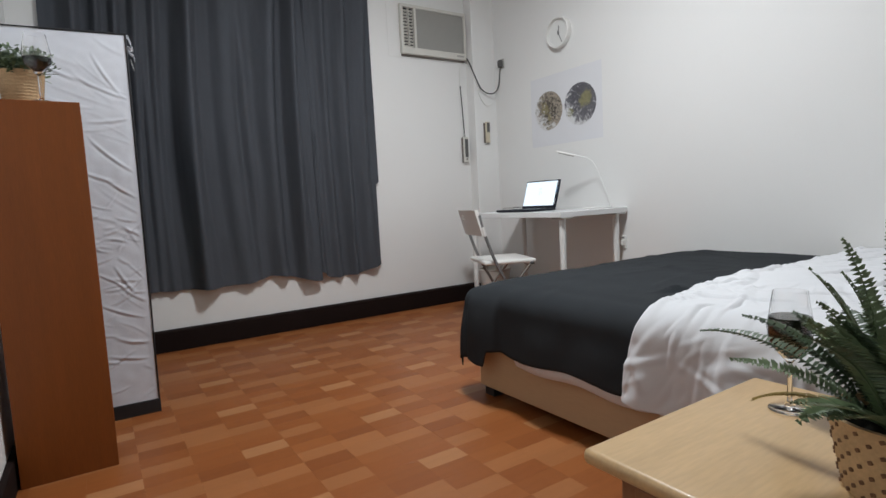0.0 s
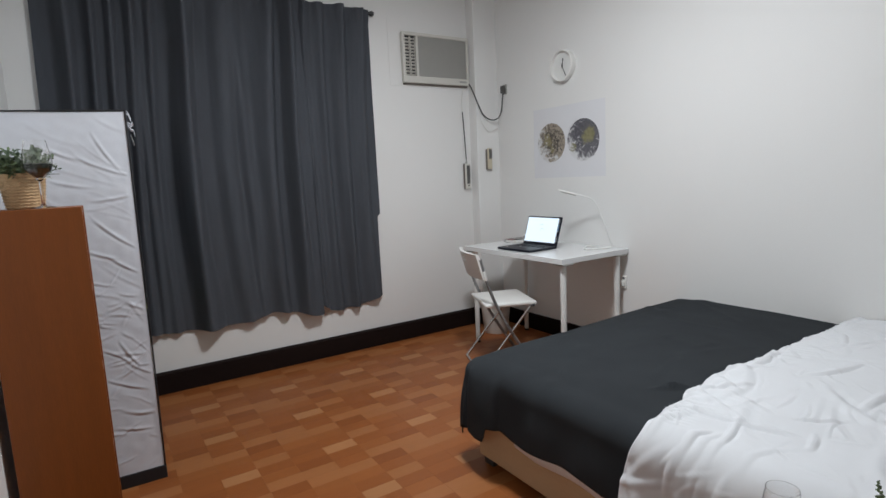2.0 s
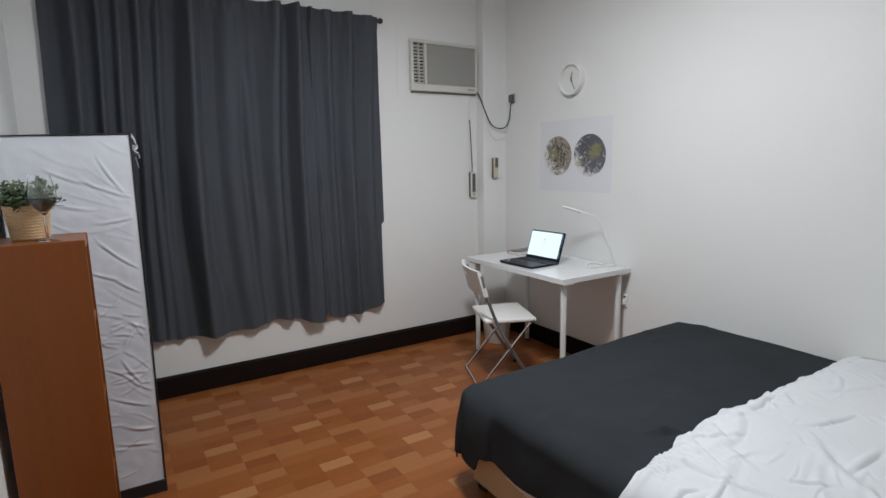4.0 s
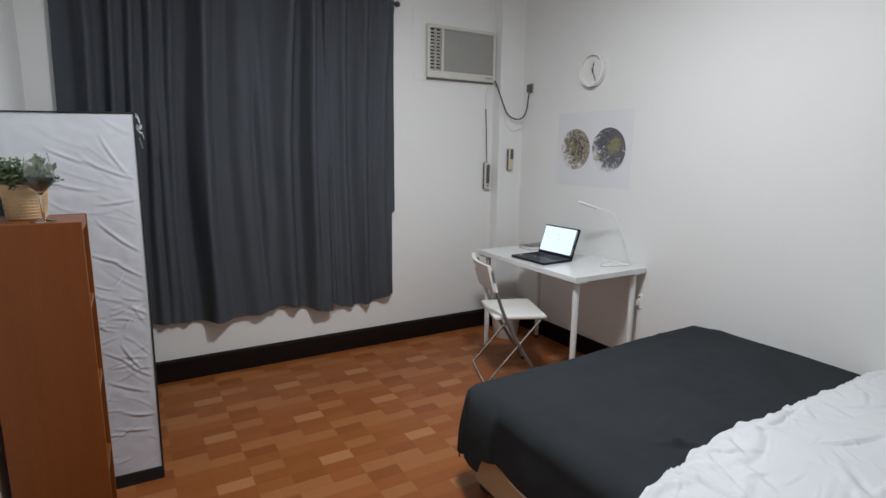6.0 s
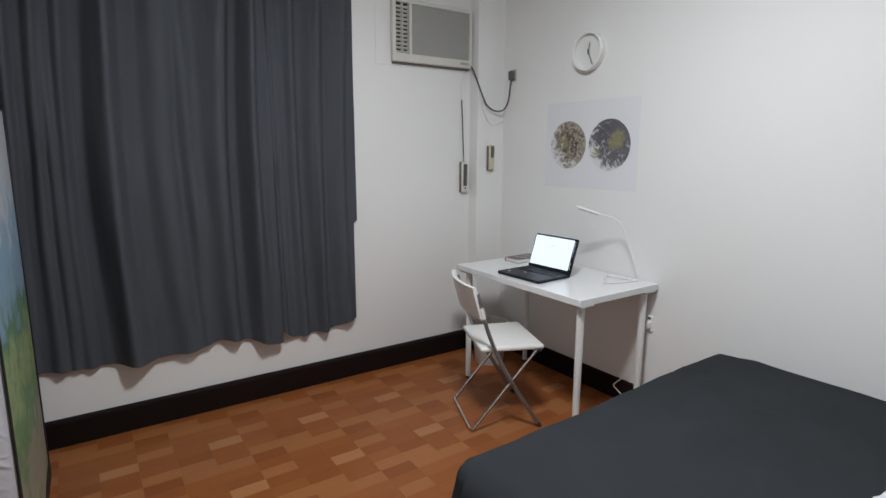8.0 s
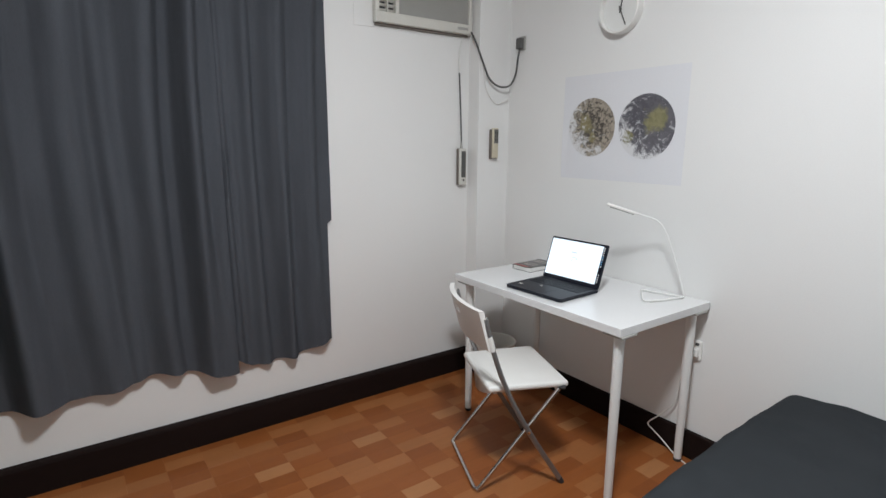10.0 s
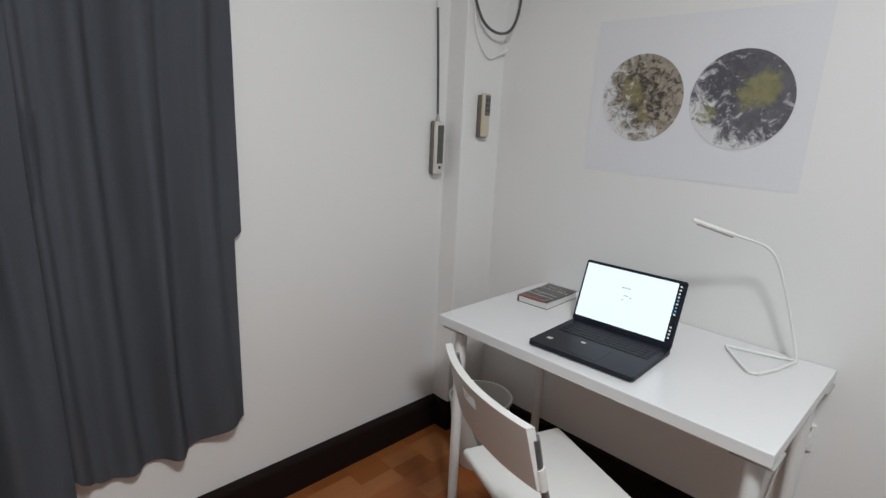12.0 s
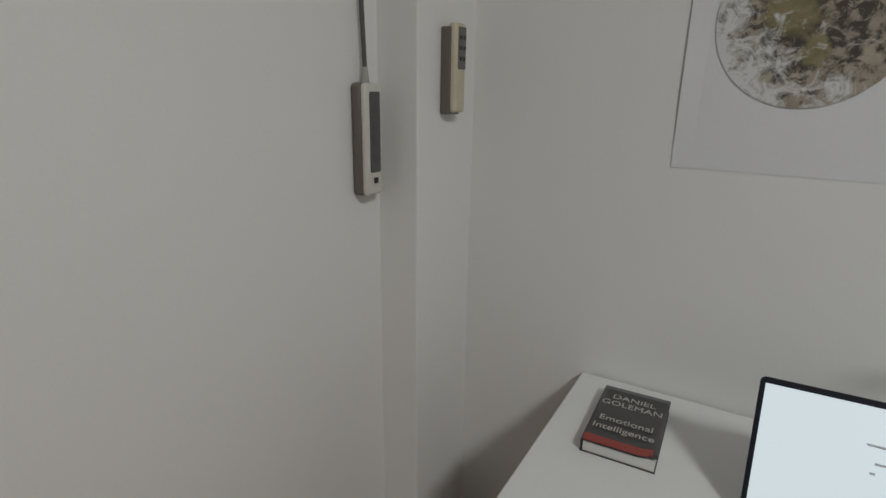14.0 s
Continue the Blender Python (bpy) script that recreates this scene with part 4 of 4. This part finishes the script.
def basket_pot(t, r0, r1, h, pattern):
    part("basket", lathe([(0, 0), (r0 * 0.96, 0), (r0, 0.004), (r1, h - 0.004), (r1 * 1.03, h), (r1 * 0.95, h), (r1 * 0.9, h - 0.02), (0, h - 0.022)], 40), BASKET, t, "woven straw basket pot", smooth=True)
    part("soil", lathe([(0, h - 0.012), (r1 * 0.9, h - 0.016), (r1 * 0.9, h - 0.021), (0, h - 0.021)], 24), SOIL, t)
    rows = 9 if pattern else 11
    for i in range(rows):
        z = h * (i + 0.7) / (rows + 0.6)
        r = r0 + (r1 - r0) * z / h + 0.0006
        if pattern:
            for k in range(18):
                a = 2 * math.pi * (k + 0.5 * (i % 2)) / 18
                ob = part("weave_mark", box(-0.0018, 0.0014, -0.0032, 0.0032, -0.0028, 0.0028, 0.001, 1), BASKET_DARK, t)
                ob.matrix_local = pose(r * math.cos(a), r * math.sin(a), z, 25, 0, math.degrees(a))
        else:
            part("weave_ring", tube([(r * math.cos(a), r * math.sin(a), z + 0.0015 * math.sin(a * 20)) for a in (2 * math.pi * k / 60 for k in range(61))], 0.0019, 6, caps=False), BASKET, t, smooth=True)


def fern():
    t = thing("potted_fern", pose(1.052, 0.215, 0.412), "green fern in a woven straw basket on the table", "potted plant")
    basket_pot(t, 0.072, 0.09, 0.11, True)
    rnd = random.Random(11)
    for i in range(50):
        az = rnd.uniform(0, 360)
        steep = rnd.uniform(8, 74)
        L = rnd.uniform(0.13, 0.215)
        frond(pose(0.03 * math.cos(radians(az)), 0.03 * math.sin(radians(az)), 0.095, 0, -steep, az), L, rnd.uniform(0.03, 0.09), rnd.uniform(0.027, 0.038), LEAF if rnd.random() < 0.65 else LEAF_DARK, t, i, rnd.uniform(-0.2, 0.2))
    frond(pose(0.01, 0.05, 0.10, 0, -16, 83), 0.29, 0.135, 0.030, LEAF_DARK, t, 301)
    frond(pose(-0.01, 0.05, 0.11, 0, -40, 95), 0.2, 0.1, 0.030, LEAF_DARK, t, 303)
    frond(pose(0.04, 0.02, 0.12, 0, -66, 40), 0.26, 0.05, 0.02, LEAF, t, 304)
    frond(pose(0.0, 0.03, 0.12, 0, -68, 70), 0.235, 0.04, 0.026, LEAF, t, 305, 0.15)
    frond(pose(-0.02, 0.02, 0.12, 0, -58, 118), 0.21, 0.06, 0.026, LEAF, t, 306, -0.1)
    frond(pose(0.0, 0.06, 0.10, 0, 14, 86), 0.16, 0.06, 0.013, LEAF_DRY, t, 302)


fern()


def small_plant():
    t = thing("potted_plant", pose(0.0, 2.235, 1.222), "small leafy plant in a woven straw pot on the shelf", "potted plant")
    basket_pot(t, 0.052, 0.065, 0.115, False)
    rnd = random.Random(5)
    for i in range(110):
        a, el = rnd.uniform(0, 2 * math.pi), rnd.uniform(0.25, 1.5)
        L = rnd.uniform(0.055, 0.11)
        bm = bmesh.new()
        d = Vector((math.cos(a) * math.cos(el), math.sin(a) * math.cos(el), math.sin(el)))
        base = Vector((0.03 * math.cos(a), 0.03 * math.sin(a), 0.1))
        pts = [base + d * L * s + Vector((0, 0, -0.02 * s * s)) for s in (0, 0.35, 0.7, 1)]
        tube(pts, [0.0014, 0.0012, 0.001, 0.0006], 5, bm)
        for k in range(9):
            o = base + d * L * (0.25 + 0.085 * k)
            q = Vector((rnd.uniform(-1, 1), rnd.uniform(-1, 1), rnd.uniform(-0.2, 0.9))).normalized()
            s = q.orthogonal().normalized()
            l = rnd.uniform(0.014, 0.026)
            bm.faces.new([bm.verts.new(v) for v in (o, o + q * l * 0.5 + s * l * 0.28, o + q * l, o + q * l * 0.5 - s * l * 0.28)])
        part("sprig", bm, LEAF_DARK if i % 3 else LEAF, t)


small_plant()


# ---------------------------------------------------------------- narrow shelf
def narrow_shelf():
    t = thing("bookshelf", pose(-0.112, 2.078, 0), "narrow red-brown cherry veneer open shelf unit", "shelf")
    d, w, h = 0.268, 0.262, 1.222
    for y in (0.0, w - 0.018):
        part("side_panel", box(0, d, y, y + 0.018, 0, h, 0.0015, 1), CHERRY, t)
    for z in (0.03, 0.335, 0.64, 0.935, h - 0.019):
        part("shelf_board", box(0.004, d - 0.003, 0.018, w - 0.018, z - 0.018, z - 0.0005 if z < 1.1 else h - 0.001, 0.001, 1), CHERRY, t)
    part("back_panel", box(0, 0.005, 0.018, w - 0.018, 0.03, h - 0.02), CHERRY, t)


narrow_shelf()


# ---------------------------------------------------------------- fabric wardrobe
def landscape_print():
    """A printed landscape, by height: sky greyed with the shade there, blue hills, green meadow and trees."""
    m = material("printed_landscape_fabric", (0.5, 0.5, 0.5), 0.6, var=0.1, scale=8, fine=300, bump=0.2)
    nt = m.node_tree
    n = nt.nodes
    tc = n.new("ShaderNodeTexCoord")
    sep = n.new("ShaderNodeSeparateXYZ")
    link(nt, tc.outputs["Object"], sep.inputs[0])
    no = n.new("ShaderNodeTexNoise")
    no.inputs["Scale"].default_value, no.inputs["Detail"].default_value = 12, 8
    link(nt, tc.outputs["Object"], no.inputs["Vector"])
    ad = n.new("ShaderNodeMath")
    ad.operation, ad.inputs[1].default_value = "MULTIPLY_ADD", 0.42
    link(nt, no.outputs["Fac"], ad.inputs[0])
    dv = n.new("ShaderNodeMath")
    dv.operation, dv.inputs[1].default_value = "DIVIDE", 1.6
    link(nt, sep.outputs["Z"], dv.inputs[0])
    link(nt, dv.outputs[0], ad.inputs[2])
    ramp = n.new("ShaderNodeValToRGB")
    e = ramp.color_ramp.elements
    e[0].position, e[0].color = 0.0, (0.05, 0.1, 0.035, 1)
    # top tone darkened: the shading of the upper fabric is in this colour
    e[1].position, e[1].color = 1.0, (0.42, 0.45, 0.49, 1)
    for p, c in ((0.2, (0.1, 0.17, 0.06, 1)), (0.3, (0.30, 0.28, 0.2, 1)), (0.42, (0.26, 0.24, 0.18, 1)), (0.5, (0.10, 0.2, 0.08, 1)), (0.62, (0.26, 0.32, 0.15, 1)), (0.72, (0.08, 0.17, 0.1, 1)), (0.8, (0.2, 0.3, 0.38, 1)), (0.9, (0.2, 0.32, 0.42, 1))):
        x = e.new(p)
        x.color = c
    link(nt, ad.outputs[0], ramp.inputs[0])
    link(nt, ramp.outputs[0], n["Principled BSDF"].inputs["Base Color"])
    return m


PRINT = landscape_print()


def wardrobe():
    t = thing("fabric_wardrobe", pose(-0.119, 2.557, 0, 0, 0.35, -0.8), "pale grey fabric wardrobe with black piping and printed side", "wardrobe")
    d, w, h = 0.445, 0.85, 1.594
    part("body", box(0.012, d - 0.012, 0.012, w - 0.012, 0.02, h - 0.034), SILVER_FABRIC, t)

    rnd = random.Random(8)
    creases = []
    for k in range(120):
        low = rnd.random() < 0.86
        zc = rnd.uniform(0.05, 0.85) if low else rnd.uniform(0.7, 1.5)
        ang = rnd.choice((-0.25, 0.1, -0.5, 0.6, -0.9, 0.0)) + rnd.uniform(-0.25, 0.25) if low else rnd.uniform(-0.75, -0.3)
        creases.append((rnd.uniform(0.0, 0.44), zc, ang, rnd.uniform(0.03, 0.1) if low else rnd.uniform(0.1, 0.24), rnd.uniform(0.005, 0.010) if low else rnd.uniform(0.006, 0.012), rnd.uniform(0.001, 0.0032) if low else rnd.uniform(0.0006, 0.0014), rnd.uniform(-3, 3)))

    # the long pulls towards the zipped edge: start, end across and up the panel
    for ax, az, bx, bz in ((0.14, 1.40, 0.27, 1.34), (0.25, 1.355, 0.43, 1.27), (0.32, 1.44, 0.40, 1.30), (0.25, 0.98, 0.36, 0.935), (0.33, 0.945, 0.43, 0.87), (0.28, 1.11, 0.43, 0.97), (0.16, 1.265, 0.30, 1.23), (0.29, 1.175, 0.43, 1.19), (0.33, 0.585, 0.40, 0.465), (0.27, 0.43, 0.41, 0.365), (0.28, 0.215, 0.42, 0.185)):
        creases.append(((ax + bx) / 2, (az + bz) / 2, math.atan2(bz - az, bx - ax), math.hypot(bx - ax, bz - az) * 0.58, 0.009, 0.0034, 0.8))

    def wrinkle(u, v):
        p, q = u * 0.445, v * 1.53
        out = 0.0035 * wobble(p * 6, q * 6, 9) + 0.0012 * wobble(p * 22, q * 26, 4)
        for cx, cz, ang, half, wid, hgt, bend in creases:
            dx, dz = p - cx, q - cz
            if abs(dx) > half * 1.1 + 0.03 or abs(dz) > half * 1.1 + 0.03:
                continue
            a, b = dx * math.cos(ang) + dz * math.sin(ang), -dx * math.sin(ang) + dz * math.cos(ang)
            b -= bend * a * a
            if abs(a) < half and abs(b) < wid * 2:
                fade = 1 - (a / half) ** 2
                out += hgt * fade * (max(0, 1 - abs(b) / wid) - 0.6 * max(0, 1 - abs(b + wid) / wid))
        return out

    bm = sheet(110, 300, lambda u, v: (0.004 + (d - 0.008) * u, 0.002 - wrinkle(u, v) * smooth01(min(u, 1 - u) / 0.06) * smooth01(min(v, 1 - v) / 0.03), 0.055 + (h - 0.06 - 0.016 * (1 - u)) * v))
    part("front_panel", bm, SILVER_FABRIC, t, "creased pale grey fabric", smooth=True, angle=80)
    bm = sheet(60, 120, lambda u, v: (d - 0.003 + 0.004 * math.sin(math.pi * u) + 0.8 * wrinkle(u, v) * smooth01(min(u, 1 - u) / 0.06), 0.004 + (w - 0.008) * u, 0.055 + (h - 0.06) * v))
    part("side_panel", bm, PRINT, t, "printed green and blue landscape fabric", smooth=True, angle=80)
    bm = sheet(30, 40, lambda u, v: (0.004 + (d - 0.008) * u, 0.004 + (w - 0.008) * v, h - 0.004 - 0.016 * (1 - u) - 0.012 * math.sin(math.pi * u) * math.sin(math.pi * v)))
    part("top_panel", bm, SILVER_FABRIC, t, smooth=True)
    bm = box(-0.002, d + 0.004, -0.004, w, 0.0, 0.06, 0.003)
    part("bottom_band", bm, BLACK_TRIM, t, "black bottom band")
    for pts in ([(d, 0, 0.05), (d + 0.002, 0, 0.8), (d, 0, h)], [(0, 0, 0.05), (0, 0, h - 0.016)], [(d, w - 0.006, 0.05), (d, w - 0.006, h)], [(0, 0, h - 0.016), (d, 0, h)], [(d, 0, h), (d, w - 0.006, h)]):
        part("piping", tube(pts, 0.0032, 8), BLACK_TRIM, t, smooth=True)
    zipper = part("zipper", box(d + 0.001, d + 0.004, 0.012, 0.017, 0.08, 1.5, 0.001, 1), BLACK_TRIM, t)
    part("zip_pull", tube([(d + 0.012, 0.018, 1.50), (d + 0.018, 0.022, 1.475), (d + 0.022, 0.026, 1.455)], [0.002, 0.003, 0.002], 8), CHROME, zipper, smooth=True)
    for k, (x1, y1, z1, x2, y2, z2, wide) in enumerate(((0.004, 0.004, 1.585, 0.018, 0.012, 1.550, 0.016), (0.004, 0.012, 1.538, 0.024, 0.020, 1.540, 0.014), (0.005, 0.014, 1.530, 0.028, 0.030, 1.500, 0.009))):
        bm = sheet(8, 4, lambda u, v: (d + x1 + (x2 - x1) * u + 0.005 * math.sin(u * 3.1), y1 + (y2 - y1) * u + 0.006 * math.sin(v * 3.1 + k), z1 + (z2 - z1) * u + wide * (v - 0.5) + 0.004 * math.sin(u * 9 + k)))
        thicken(part("strap", bm, SILVER_FABRIC, t, "loose fabric strap at the corner", smooth=True), 0.0015)



wardrobe()


# ---------------------------------------------------------------- floor strips, last
def floor_strips():
    length, depth, gap = 0.4572 / 3, 0.4572 / 6, 0.0002
    meshes = []
    for mat in PLANKS:
        bm = box(0, length - gap, 0, depth - gap, -0.004, 0.0, 0.0002, 1)
        me = bpy.data.meshes.new("strip")
        bm.to_mesh(me)
        bm.free()
        me.materials.append(mat)
        meshes.append(me)
    verts, faces, tones, count = [], [], [], 0
    for j in range(math.floor((WALL_K - 2.747) / depth), math.ceil((3.64 - 2.747) / depth)):
        for i in range(math.floor((WALL_L - 0.977) / length), math.ceil((WALL_B - 0.977) / length)):
            x0, x1 = max(0.977 + i * length, WALL_L), min(0.977 + (i + 1) * length, WALL_B) - gap
            y0, y1 = max(2.747 + j * depth, WALL_K), min(2.747 + (j + 1) * depth, 3.65) - gap
            tone = TILE_TONES[j % 6][i % 3]
            if 0.5 < x0 < 1.9 and 1.5 < y0 < 3.5 and count < 300:
                ob = new("strip", meshes[tone])
                ob.parent = floor
                ob.location = (x0, y0, 0)
                count += 1
            else:
                k = len(verts)
                verts += [(x, y, z) for z in (0, -0.004) for x, y in ((x0, y0), (x1, y0), (x1, y1), (x0, y1))]
                faces += [(k, k + 1, k + 2, k + 3), (k, k + 4, k + 5, k + 1), (k + 1, k + 5, k + 6, k + 2), (k + 2, k + 6, k + 7, k + 3), (k + 3, k + 7, k + 4, k)]
                tones += [tone] * 5
    me = bpy.data.meshes.new("strips")
    me.from_pydata(verts, [], faces)
    for mat in PLANKS:
        me.materials.append(mat)
    me.polygons.foreach_set("material_index", tones)
    ob = new("strips", me)
    ob.parent = floor
    ob["kind"] = "stuff"


floor_strips()
